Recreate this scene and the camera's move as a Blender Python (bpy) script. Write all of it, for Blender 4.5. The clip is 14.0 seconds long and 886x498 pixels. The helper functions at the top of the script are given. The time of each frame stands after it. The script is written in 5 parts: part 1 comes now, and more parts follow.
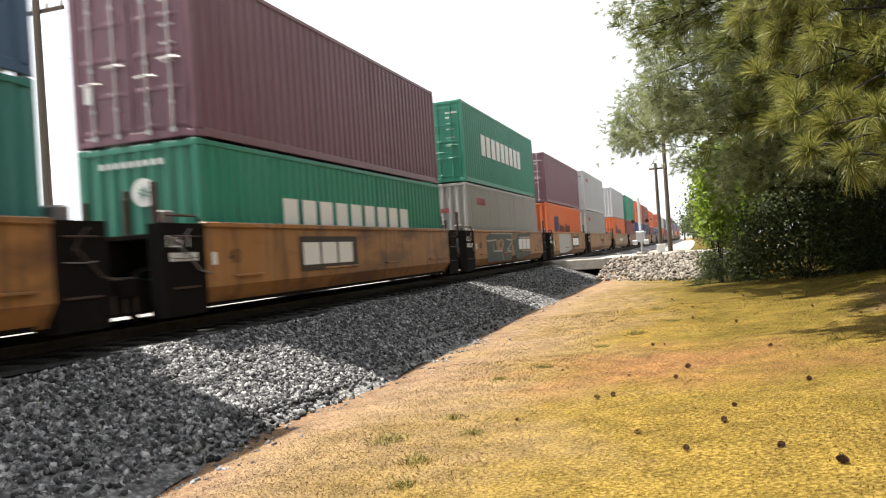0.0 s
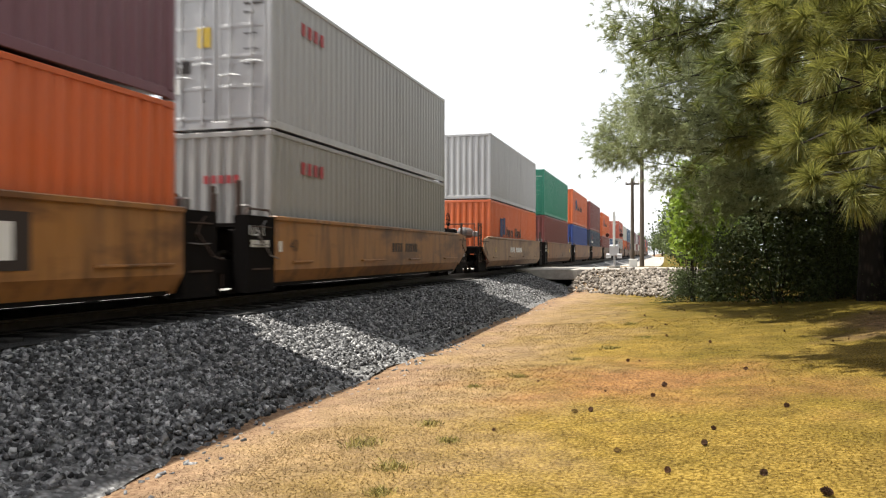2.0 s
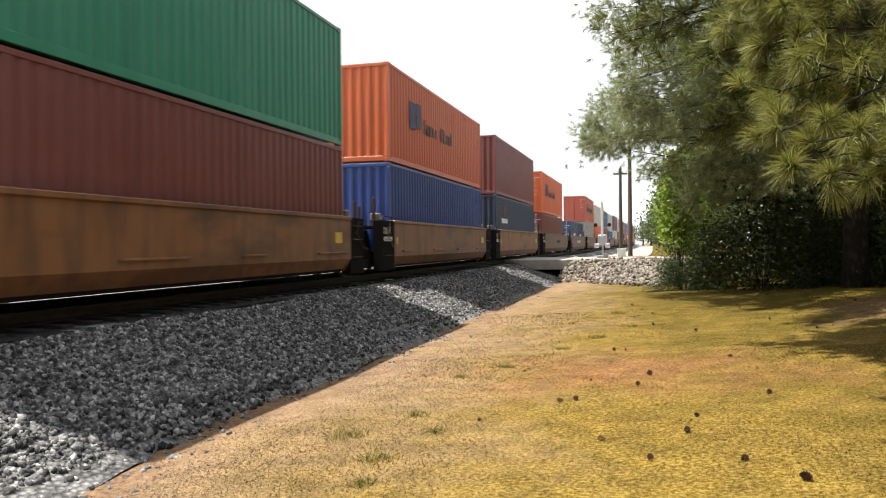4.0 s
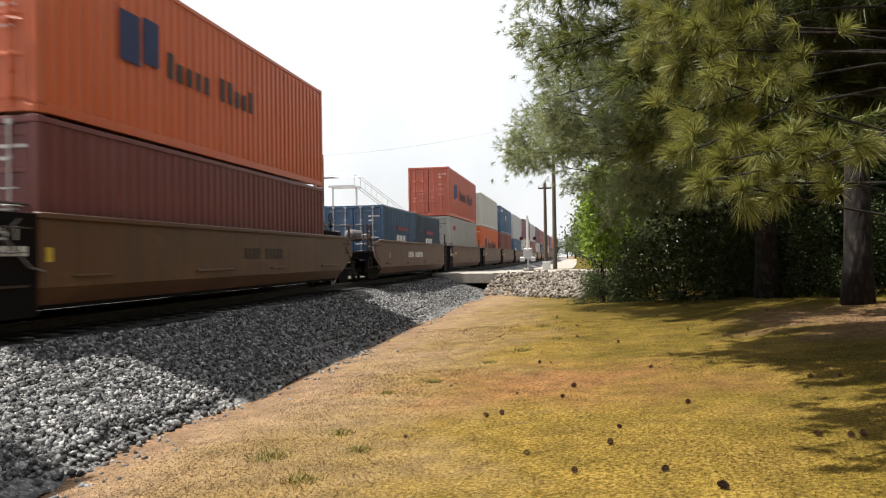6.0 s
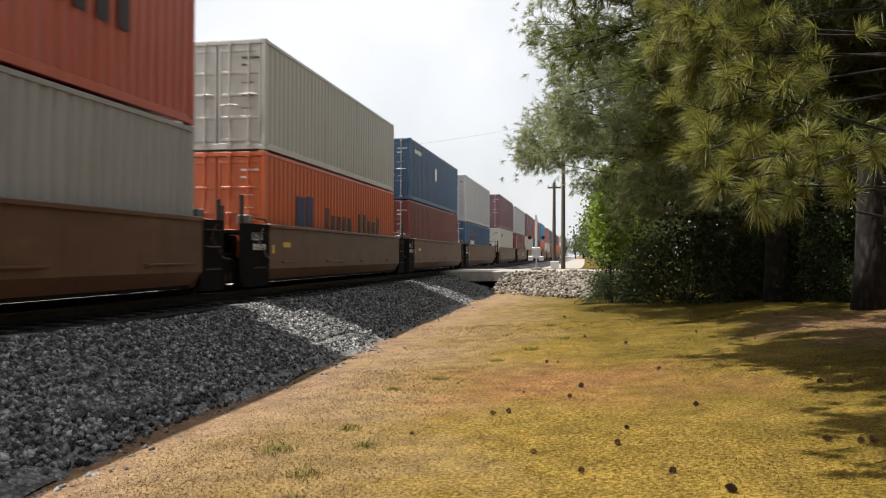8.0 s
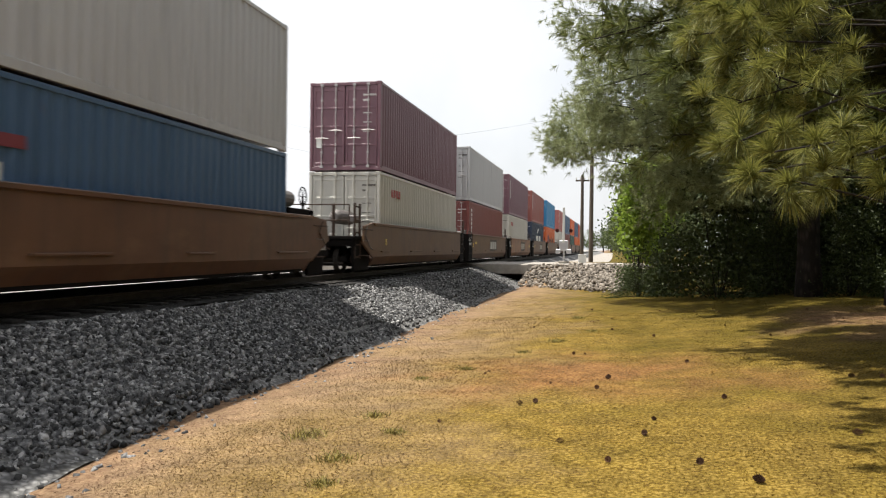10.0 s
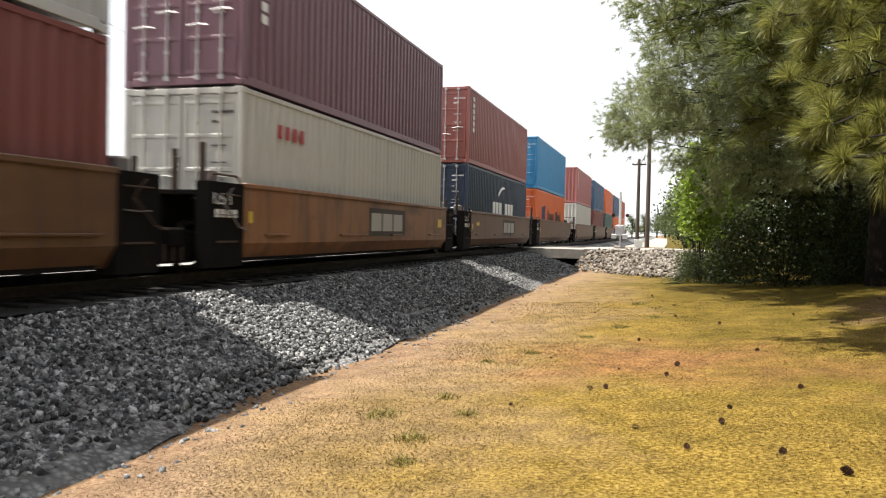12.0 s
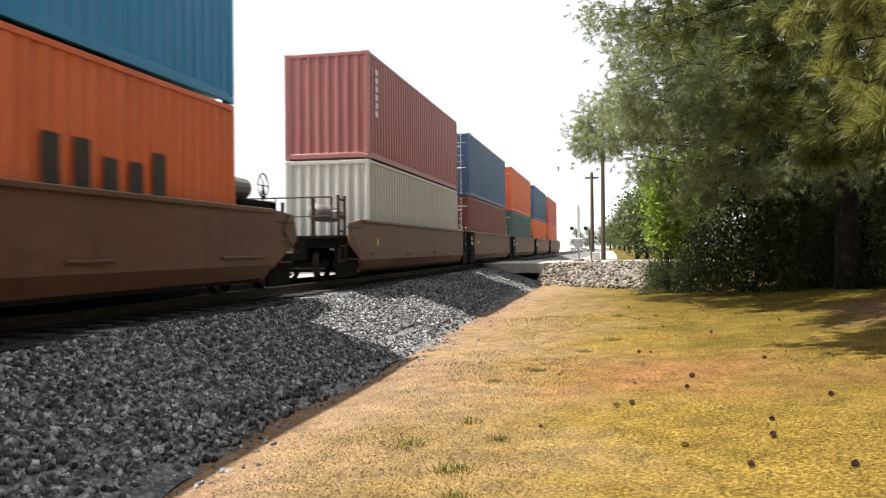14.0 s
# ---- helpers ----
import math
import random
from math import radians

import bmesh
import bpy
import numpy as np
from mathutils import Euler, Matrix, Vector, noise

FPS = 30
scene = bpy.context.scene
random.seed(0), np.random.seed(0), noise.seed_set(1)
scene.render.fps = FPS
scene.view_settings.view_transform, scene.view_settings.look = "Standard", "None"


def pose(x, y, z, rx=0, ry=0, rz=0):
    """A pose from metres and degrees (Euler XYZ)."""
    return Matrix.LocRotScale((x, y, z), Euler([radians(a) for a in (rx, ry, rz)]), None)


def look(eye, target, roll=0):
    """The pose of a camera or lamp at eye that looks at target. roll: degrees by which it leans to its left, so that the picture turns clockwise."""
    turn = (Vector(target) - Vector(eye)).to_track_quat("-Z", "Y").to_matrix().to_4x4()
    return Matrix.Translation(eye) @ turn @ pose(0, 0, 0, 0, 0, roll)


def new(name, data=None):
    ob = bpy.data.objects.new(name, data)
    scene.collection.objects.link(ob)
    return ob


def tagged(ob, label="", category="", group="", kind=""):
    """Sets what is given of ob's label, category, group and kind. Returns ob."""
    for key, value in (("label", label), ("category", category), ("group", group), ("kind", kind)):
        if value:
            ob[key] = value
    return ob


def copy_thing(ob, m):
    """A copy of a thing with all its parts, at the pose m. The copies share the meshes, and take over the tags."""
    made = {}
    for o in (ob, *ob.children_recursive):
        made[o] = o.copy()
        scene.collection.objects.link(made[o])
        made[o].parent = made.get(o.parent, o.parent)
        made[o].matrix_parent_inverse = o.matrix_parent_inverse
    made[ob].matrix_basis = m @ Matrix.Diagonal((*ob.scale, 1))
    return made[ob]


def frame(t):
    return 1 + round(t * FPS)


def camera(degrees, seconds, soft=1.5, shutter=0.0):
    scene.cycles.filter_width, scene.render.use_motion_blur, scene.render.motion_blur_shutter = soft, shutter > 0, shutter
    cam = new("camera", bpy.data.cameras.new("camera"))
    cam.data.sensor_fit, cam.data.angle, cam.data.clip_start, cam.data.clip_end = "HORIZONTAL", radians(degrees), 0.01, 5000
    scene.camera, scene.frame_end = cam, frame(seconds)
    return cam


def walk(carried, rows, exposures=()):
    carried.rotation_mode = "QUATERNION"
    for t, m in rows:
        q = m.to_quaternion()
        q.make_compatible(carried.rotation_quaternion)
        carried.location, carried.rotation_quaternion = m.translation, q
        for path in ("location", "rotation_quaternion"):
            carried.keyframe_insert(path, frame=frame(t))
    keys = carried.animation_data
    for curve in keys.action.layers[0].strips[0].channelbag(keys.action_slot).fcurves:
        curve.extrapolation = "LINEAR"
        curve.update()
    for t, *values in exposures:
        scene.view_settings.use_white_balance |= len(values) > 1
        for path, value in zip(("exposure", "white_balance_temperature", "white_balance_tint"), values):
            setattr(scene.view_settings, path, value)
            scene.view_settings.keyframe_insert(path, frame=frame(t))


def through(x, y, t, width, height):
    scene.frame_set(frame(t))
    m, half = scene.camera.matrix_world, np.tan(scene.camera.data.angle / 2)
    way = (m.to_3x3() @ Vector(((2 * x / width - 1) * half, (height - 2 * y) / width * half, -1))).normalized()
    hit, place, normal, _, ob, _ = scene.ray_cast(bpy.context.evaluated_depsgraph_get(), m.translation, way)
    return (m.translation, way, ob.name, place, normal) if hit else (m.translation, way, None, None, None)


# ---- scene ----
cam = camera(60.2, 14.0, soft=1.1, shutter=0.2)
# seconds, eye, then yaw, pitch, roll in degrees
PATH = [
    (0, 0.129, -0.134, 1.658, 18.33, 0.29, -3.77),
    (0.5, 0.048, -0.023, 1.648, 16.84, -0.45, -0.71),
    (1, 0.016, -0.026, 1.662, 17.00, 1.31, 1.44),
    (1.5, -0.017, -0.053, 1.667, 15.66, 1.41, 0.54),
    (2, -0.068, -0.051, 1.687, 16.17, 0.30, 0.04),
    (4.5, 0.002, -0.031, 1.680, 14.71, -0.28, -1.02),
    (5, 0.005, -0.026, 1.685, 12.09, 0.40, -0.27),
    (5.5, 0.007, -0.024, 1.677, 11.36, 0.62, 0.45),
    (6, 0.003, 0.012, 1.697, 9.98, 0.62, -0.83),
    (6.5, 0.000, 0.000, 1.690, 11.42, 0.52, -0.29),
    (7, -0.008, 0.012, 1.683, 10.38, 0.38, 0.70),
    (7.5, -0.030, 0.045, 1.691, 10.62, 0.43, 0.51),
    (8, -0.019, 0.023, 1.690, 10.57, 0.45, 0.23),
    (8.5, -0.013, -0.002, 1.699, 11.61, 1.15, -0.05),
    (11, -0.068, -0.079, 1.641, 13.18, -0.81, 1.13),
    (11.5, -0.166, -0.120, 1.648, 14.18, 0.15, 1.58),
    (12, -0.241, -0.135, 1.665, 16.31, -1.43, 1.26),
    (12.5, -0.398, 0.034, 1.664, 15.97, 0.75, 0.29),
    (13, -0.506, 0.108, 1.641, 16.45, 1.61, 1.37),
    (13.5, -0.749, 0.087, 1.637, 13.47, 1.40, -0.67),
    (14, -1.041, 0.120, 1.622, 12.36, -0.02, -0.54),
]


def held(x, y, z, yaw, pitch, roll):
    return pose(x, y, z, 90 + pitch, 0, yaw) @ pose(0, 0, 0, 0, 0, roll)


EXPOSURES = [(0.0, 1.29), (0.5, 1.22), (2.0, 1.07), (4.5, 1.09), (5.5, 0.93), (6.5, 0.69), (8.0, 0.63), (8.5, 0.69), (11.0, 0.79), (12.5, 1.17), (14.0, 1.12)]
walk(cam, [(t, held(*p)) for t, *p in PATH], EXPOSURES)

# ---- light ----
SUN_TRAVEL = Vector((1.0, 0.17, -2.35)).normalized()
world = bpy.data.worlds.new("sky")
world.use_nodes = True
scene.world = world
wn = world.node_tree.nodes
sky = wn.new("ShaderNodeTexSky")
sky.sky_type, sky.sun_disc = "NISHITA", False
sky.sun_elevation = math.asin(-SUN_TRAVEL.z)
sky.sun_rotation = math.atan2(-SUN_TRAVEL.x, -SUN_TRAVEL.y)
sky.air_density, sky.dust_density, sky.ozone_density = 1.2, 4.0, 1.0
# thin bright cloud over the blue
veil = wn.new("ShaderNodeTexNoise")
veil.inputs["Scale"].default_value, veil.inputs["Detail"].default_value = 2.2, 6.0
cover = wn.new("ShaderNodeMapRange")
cover.inputs["From Min"].default_value, cover.inputs["From Max"].default_value = 0.3, 0.55
cover.inputs["To Min"].default_value, cover.inputs["To Max"].default_value = 0.6, 0.97
blend = wn.new("ShaderNodeMix")
blend.data_type = "RGBA"
blend.inputs[7].default_value = (7.5, 7.6, 7.8, 1)
wl = world.node_tree.links
wl.new(veil.outputs["Fac"], cover.inputs[0])
wl.new(cover.outputs[0], blend.inputs[0])
wl.new(sky.outputs[0], blend.inputs[6])
wl.new(blend.outputs[2], wn["Background"].inputs[0])
wn["Background"].inputs[1].default_value = 0.087
sun = new("sun", bpy.data.lights.new("sun", "SUN"))
sun.data.energy, sun.data.angle, sun.data.color = 5.0, radians(0.6), (1.0, 0.95, 0.86)
sun.matrix_world = look((-30, -10, 60), Vector((-30, -10, 60)) + SUN_TRAVEL)

# ---- materials ----


def mat(name, color, rough=0.8, metal=0.0, spec=0.4):
    m = bpy.data.materials.new(name)
    m.use_nodes = True
    b = m.node_tree.nodes["Principled BSDF"]
    b.inputs["Base Color"].default_value = (*color, 1)
    b.inputs["Roughness"].default_value = rough
    b.inputs["Metallic"].default_value = metal
    b.inputs["Specular IOR Level"].default_value = spec
    return m


def node(m, kind, **sockets):
    n = m.node_tree.nodes.new(kind)
    for k, v in sockets.items():
        n.inputs[k.replace("_", " ")].default_value = v
    return n


def link(m, a, b):
    m.node_tree.links.new(a, b)


def coords(m, scale=(1, 1, 1)):
    c = node(m, "ShaderNodeTexCoord")
    p = node(m, "ShaderNodeMapping")
    p.inputs["Scale"].default_value = scale
    link(m, c.outputs["Object"], p.inputs[0])
    return p.outputs[0]


def noisy(m, scale, detail=4.0, stretch=(1, 1, 1), rough=0.6):
    n = node(m, "ShaderNodeTexNoise", Scale=scale, Detail=detail, Roughness=rough)
    link(m, coords(m, stretch), n.inputs["Vector"])
    return n.outputs["Fac"]


def ramp(m, fac, stops):
    r = node(m, "ShaderNodeValToRGB")
    e = r.color_ramp.elements
    while len(e) < len(stops):
        e.new(0.5)
    for el, (p, c) in zip(e, stops):
        el.position, el.color = p, (*c, 1)
    link(m, fac, r.inputs[0])
    return r.outputs[0]


def mix(m, fac, a, b, kind="MIX"):
    x = m.node_tree.nodes.new("ShaderNodeMix")
    x.data_type, x.blend_type = "RGBA", kind
    for s, v in ((x.inputs[0], fac), (x.inputs[6], a), (x.inputs[7], b)):
        if hasattr(v, "is_output"):
            link(m, v, s)
        elif isinstance(v, tuple):
            s.default_value = (*v, 1)
        else:
            s.default_value = v
    return x.outputs[2]


def base(m, color):
    link(m, color, m.node_tree.nodes["Principled BSDF"].inputs["Base Color"])


def bump(m, fac, strength, distance=0.01):
    b = node(m, "ShaderNodeBump", Strength=strength, Distance=distance)
    link(m, fac, b.inputs["Height"])
    link(m, b.outputs[0], m.node_tree.nodes["Principled BSDF"].inputs["Normal"])


def per_object(m, color, amount=0.12):
    """Lighter and darker from object to object."""
    i = node(m, "ShaderNodeObjectInfo")
    r = ramp(m, i.outputs["Random"], [(0, (1 - amount,) * 3), (1, (1 + amount,) * 3)])
    return mix(m, 1.0, color, r, "MULTIPLY")


def per_island(m, color, amount=0.3):
    i = node(m, "ShaderNodeNewGeometry")
    r = ramp(m, i.outputs["Random Per Island"], [(0, (1 - amount,) * 3), (1, (1 + amount,) * 3)])
    return mix(m, 1.0, color, r, "MULTIPLY")


def paint(name, color, rust=0.35, rough=0.45, spec=0.6):
    """Weathered paint on steel: faded patches, rain streaks and rust specks."""
    color = tuple(c * 0.9 for c in color)
    m = mat(name, color, rough, 0.0, spec)
    pale = 0.06 * min(1.0, 4 * max(color))
    faded = tuple(min(1, c * 0.85 + pale * (0.35 + 0.65 * c / max(color))) for c in color)
    dark = tuple(c * 0.72 for c in color)
    c = mix(m, ramp(m, noisy(m, 0.7, 3), [(0.35, (0, 0, 0)), (0.7, (1, 1, 1))]), color, faded)
    c = mix(m, ramp(m, noisy(m, 3.0, 5, (1, 1, 0.12)), [(0.5, (0, 0, 0)), (0.75, (0.7, 0.7, 0.7))]), c, dark)
    c = mix(m, ramp(m, noisy(m, 5.0, 8, (1, 1, 0.5)), [(0.66 - 0.06 * rust, (0, 0, 0)), (0.76, (rust,) * 3)]), c, (0.11, 0.05, 0.03))
    base(m, per_object(m, c, 0.05))
    bump(m, noisy(m, 9, 4), 0.15, 0.01)
    return m


PAINTS = {
    "purple": paint("purple_paint", (0.165, 0.07, 0.095)),
    "maroon": paint("maroon_paint", (0.16, 0.036, 0.032)),
    "redbrown": paint("redbrown_paint", (0.27, 0.075, 0.06)),
    "pink": paint("faded_red_paint", (0.33, 0.1, 0.09)),
    "red": paint("faded_orange_red_paint", (0.42, 0.085, 0.045)),
    "orange": paint("orange_paint", (0.58, 0.115, 0.025)),
    "green": paint("green_paint", (0.012, 0.2, 0.125)),
    "teal": paint("teal_paint", (0.02, 0.16, 0.14)),
    "darkgreen": paint("dark_green_paint", (0.04, 0.09, 0.08)),
    "navy": paint("navy_paint", (0.014, 0.03, 0.065)),
    "blue": paint("blue_paint", (0.016, 0.048, 0.23)),
    "azure": paint("azure_paint", (0.016, 0.2, 0.42)),
    "steel": paint("steel_blue_paint", (0.035, 0.085, 0.17)),
    "grey": paint("grey_paint", (0.3, 0.29, 0.275), 0.2),
    "white": paint("offwhite_paint", (0.5, 0.485, 0.44), 0.25),
    "silver": paint("silver_grey_paint", (0.42, 0.42, 0.43), 0.15),
    "brown": paint("brown_paint", (0.17, 0.06, 0.05)),
}


def grimy(m):
    """Broad rust stains, run-down streaks and pale dust over a car's paint."""
    s_ = m.node_tree.nodes["Principled BSDF"].inputs["Base Color"]
    c = s_.links[0].from_socket
    c = mix(m, ramp(m, noisy(m, 0.9, 6, (1, 0.6, 1.6)), [(0.46, (0, 0, 0)), (0.62, (0.75, 0.75, 0.75))]), c, (0.075, 0.03, 0.014))
    c = mix(m, ramp(m, noisy(m, 4.5, 6, (1, 1, 0.1)), [(0.5, (0, 0, 0)), (0.64, (0.6, 0.6, 0.6))]), c, (0.05, 0.026, 0.016))
    c = mix(m, ramp(m, noisy(m, 1.6, 8, (1, 0.5, 1)), [(0.55, (0, 0, 0)), (0.72, (0.3, 0.3, 0.3))]), c, (0.22, 0.13, 0.07))
    base(m, c)
    return m


WELLS = {
    "yellow": grimy(paint("yellow_car_paint", (0.33, 0.145, 0.034), 0.8, 0.52, 0.5)),
    "tan": grimy(paint("tan_car_paint", (0.26, 0.15, 0.075), 0.9, 0.52, 0.5)),
    "rusty": grimy(paint("rusty_car_paint", (0.11, 0.047, 0.021), 0.9, 0.52, 0.5)),
    "amber": grimy(paint("dark_orange_car_paint", (0.105, 0.046, 0.014), 0.9, 0.52, 0.5)),
    "ochre": grimy(paint("dull_orange_car_paint", (0.22, 0.09, 0.028), 0.9, 0.52, 0.5)),
}
BLACK = paint("grimy_black_steel", (0.008, 0.0068, 0.0064), 0.25, 0.85, 0.06)
RODS = mat("galvanised_rod", (0.42, 0.4, 0.4), 0.5, 0.4)
CAST = mat("worn_casting", (0.055, 0.036, 0.028), 0.8, 0.0, 0.2)
TANK = mat("dusty_grey_tank_paint", (0.14, 0.125, 0.12), 0.6)
LETTER_WHITE = mat("white_lettering", (0.68, 0.68, 0.66), 0.6)
LETTER_NAVY = mat("navy_lettering", (0.015, 0.025, 0.09), 0.6)
LETTER_BLACK = mat("black_lettering", (0.03, 0.022, 0.02), 0.6)
LETTER_RED = mat("red_lettering", (0.34, 0.04, 0.045), 0.6)
DULL_RED = mat("faded_red_lettering", (0.16, 0.03, 0.04), 0.7)
GRAFFITI = mat("dark_graffiti_paint", (0.02, 0.035, 0.035), 0.5)
PATCH = mat("faded_primer_patch", (0.34, 0.33, 0.3), 0.8)
REFLECT = mat("yellow_reflective_tape", (0.6, 0.42, 0.05), 0.4)
STEEL = mat("worn_rail_steel", (0.12, 0.1, 0.09), 0.6, 0.3)
base(STEEL, ramp(STEEL, noisy(STEEL, 6, 4), [(0.4, (0.022, 0.016, 0.013)), (0.7, (0.05, 0.04, 0.035))]))
WHEEL = mat("grimy_wheel_steel", (0.02, 0.016, 0.014), 0.7, 0.2)
base(WHEEL, ramp(WHEEL, noisy(WHEEL, 9, 4), [(0.4, (0.012, 0.01, 0.008)), (0.7, (0.04, 0.03, 0.024))]))

TIE = mat("creosoted_wood", (0.05, 0.04, 0.032), 0.9)
base(TIE, per_object(TIE, ramp(TIE, noisy(TIE, 4, 6, (0.2, 4, 4)), [(0.3, (0.008, 0.007, 0.006)), (0.7, (0.024, 0.02, 0.017))]), 0.2))

STONE = mat("granite_ballast", (0.3, 0.3, 0.31), 0.9)
base(STONE, per_island(STONE, ramp(STONE, noisy(STONE, 11, 3), [(0.38, (0.042, 0.042, 0.044)), (0.5, (0.1, 0.1, 0.102)), (0.62, (0.235, 0.233, 0.23))]), 0.9))
BED = mat("ballast_bed", (0.22, 0.22, 0.22), 0.95)
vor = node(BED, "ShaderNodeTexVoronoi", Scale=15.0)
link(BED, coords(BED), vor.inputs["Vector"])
# stone middles lighter, cell edges darker: gap shade painted into the colour
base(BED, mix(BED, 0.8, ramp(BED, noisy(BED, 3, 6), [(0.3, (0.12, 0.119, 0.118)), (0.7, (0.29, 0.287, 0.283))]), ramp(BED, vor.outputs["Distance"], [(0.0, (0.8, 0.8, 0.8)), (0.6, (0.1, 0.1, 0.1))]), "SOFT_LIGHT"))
bump(BED, vor.outputs["Distance"], 1.0, 0.05)

# ballast coloured near black to stand for the shade under the cars
SHADED_BED = mat("shade_darkened_ballast", (0.03, 0.028, 0.026), 0.95)
base(SHADED_BED, ramp(SHADED_BED, noisy(SHADED_BED, 12, 5), [(0.35, (0.006, 0.0055, 0.005)), (0.7, (0.02, 0.019, 0.018))]))
bump(SHADED_BED, noisy(SHADED_BED, 25, 4), 1.0, 0.05)
RIPRAP = mat("pale_limestone_riprap", (0.42, 0.39, 0.35), 0.95)
base(RIPRAP, per_island(RIPRAP, ramp(RIPRAP, noisy(RIPRAP, 6, 4), [(0.3, (0.08, 0.062, 0.045)), (0.55, (0.19, 0.165, 0.14)), (0.75, (0.33, 0.3, 0.26))]), 0.5))

# lawn: dry straw and bare red clay near the ballast and in patches, greener farther in
TURF = mat("dry_lawn", (0.25, 0.2, 0.06), 0.95, 0, 0.15)


def turf_colour(m, lift=0.46):
    pos = node(m, "ShaderNodeNewGeometry").outputs["Position"]
    sep = node(m, "ShaderNodeSeparateXYZ")
    link(m, pos, sep.inputs[0])

    def n(scale, detail=4):
        t = node(m, "ShaderNodeTexNoise", Scale=scale, Detail=detail)
        link(m, pos, t.inputs["Vector"])
        return t.outputs["Fac"]

    def math_(op, a, b):
        x = node(m, "ShaderNodeMath")
        x.operation = op
        for s, v in zip(x.inputs, (a, b)):
            if hasattr(v, "is_output"):
                link(m, v, s)
            else:
                s.default_value = v
        return x.outputs[0]

    k = lambda c: tuple(v * lift for v in c)
    fine = ramp(m, n(30, 8), [(0.34, k((0.17, 0.1, 0.015))), (0.5, k((0.32, 0.212, 0.034))), (0.66, k((0.52, 0.355, 0.09)))])
    green = ramp(m, n(30, 8), [(0.36, k((0.09, 0.056, 0.006))), (0.62, k((0.25, 0.185, 0.02)))])
    clay = ramp(m, n(26, 8), [(0.4, k((0.27, 0.115, 0.05))), (0.6, k((0.54, 0.275, 0.11)))])
    straw = ramp(m, n(32, 8), [(0.4, k((0.31, 0.195, 0.115))), (0.6, k((0.62, 0.43, 0.255)))])
    # greener farther from the track
    far = math_("ADD", math_("MULTIPLY", sep.outputs["Y"], 0.03), math_("MULTIPLY", sep.outputs["X"], 0.14))
    far = math_("ADD", far, math_("MULTIPLY", math_("SUBTRACT", n(0.6, 6), 0.5), 2.2))
    c = mix(m, ramp(m, far, [(0.2, (0, 0, 0)), (0.9, (1, 1, 1))]), fine, green)
    wander = math_("ADD", math_("MULTIPLY", math_("SUBTRACT", n(0.5, 6), 0.5), 5.0), math_("MULTIPLY", math_("SUBTRACT", n(3.0, 6), 0.5), 1.6))
    edge = math_("ADD", sep.outputs["X"], wander)
    e = node(m, "ShaderNodeMapRange")
    e.inputs["From Min"].default_value, e.inputs["From Max"].default_value = -0.6, -4.2
    link(m, edge, e.inputs[0])
    c = mix(m, e.outputs[0], c, straw)
    e2 = node(m, "ShaderNodeMapRange")
    e2.inputs["From Min"].default_value, e2.inputs["From Max"].default_value = -3.7, -4.6
    link(m, math_("ADD", sep.outputs["X"], math_("MULTIPLY", wander, 0.5)), e2.inputs[0])
    soil = ramp(m, n(20, 8), [(0.36, k((0.24, 0.13, 0.075))), (0.64, k((0.5, 0.33, 0.2)))])
    c = mix(m, e2.outputs[0], c, soil)
    # a worn clay patch in the lawn
    d = node(m, "ShaderNodeVectorMath")
    d.operation = "DISTANCE"
    d.inputs[1].default_value = (-0.3, 10.4, 0.0)
    link(m, pos, d.inputs[0])
    w = math_("MULTIPLY", math_("ADD", d.outputs["Value"], math_("MULTIPLY", math_("SUBTRACT", n(0.8, 7), 0.5), 5.0)), 0.4)
    c = mix(m, ramp(m, w, [(0.2, (0.75, 0.75, 0.75)), (1.0, (0, 0, 0))]), c, clay)
    # fallen needles and bare earth under the pines
    d2 = node(m, "ShaderNodeVectorMath")
    d2.operation = "DISTANCE"
    d2.inputs[1].default_value = (6.6, 15.5, 0.5)
    link(m, pos, d2.inputs[0])
    w2 = math_("MULTIPLY", math_("ADD", d2.outputs["Value"], math_("MULTIPLY", math_("SUBTRACT", n(0.9, 6), 0.5), 5.0)), 0.2)
    duff = ramp(m, n(9, 7), [(0.3, k((0.14, 0.07, 0.035))), (0.7, k((0.42, 0.26, 0.15)))])
    c = mix(m, ramp(m, w2, [(0.4, (0.9, 0.9, 0.9)), (0.85, (0, 0, 0))]), c, duff)
    # gravel yard beyond the railway
    e3 = node(m, "ShaderNodeMapRange")
    e3.inputs["From Min"].default_value, e3.inputs["From Max"].default_value = -12.0, -14.0
    link(m, sep.outputs["X"], e3.inputs[0])
    c = mix(m, e3.outputs[0], c, ramp(m, n(5, 7), [(0.3, (0.2, 0.19, 0.18)), (0.7, (0.36, 0.345, 0.32))]))
    # broad uneven fading
    c = mix(m, 1.0, c, ramp(m, n(2.6, 8), [(0.34, (0.78, 0.78, 0.78)), (0.66, (1.2, 1.2, 1.2))]), "MULTIPLY")
    return c


base(TURF, turf_colour(TURF))
bump(TURF, noisy(TURF, 45, 6), 0.6, 0.02)
BLADE = mat("grass_blade", (0.3, 0.25, 0.08), 0.8, 0, 0.2)
base(BLADE, per_island(BLADE, turf_colour(BLADE, 0.56), 0.35))
TUFT = mat("green_tuft_blade", (0.16, 0.17, 0.03), 0.7)
base(TUFT, per_island(TUFT, (0.17, 0.14, 0.03), 0.6))

ROAD = mat("pale_gravel_road", (0.4, 0.37, 0.33), 0.95)
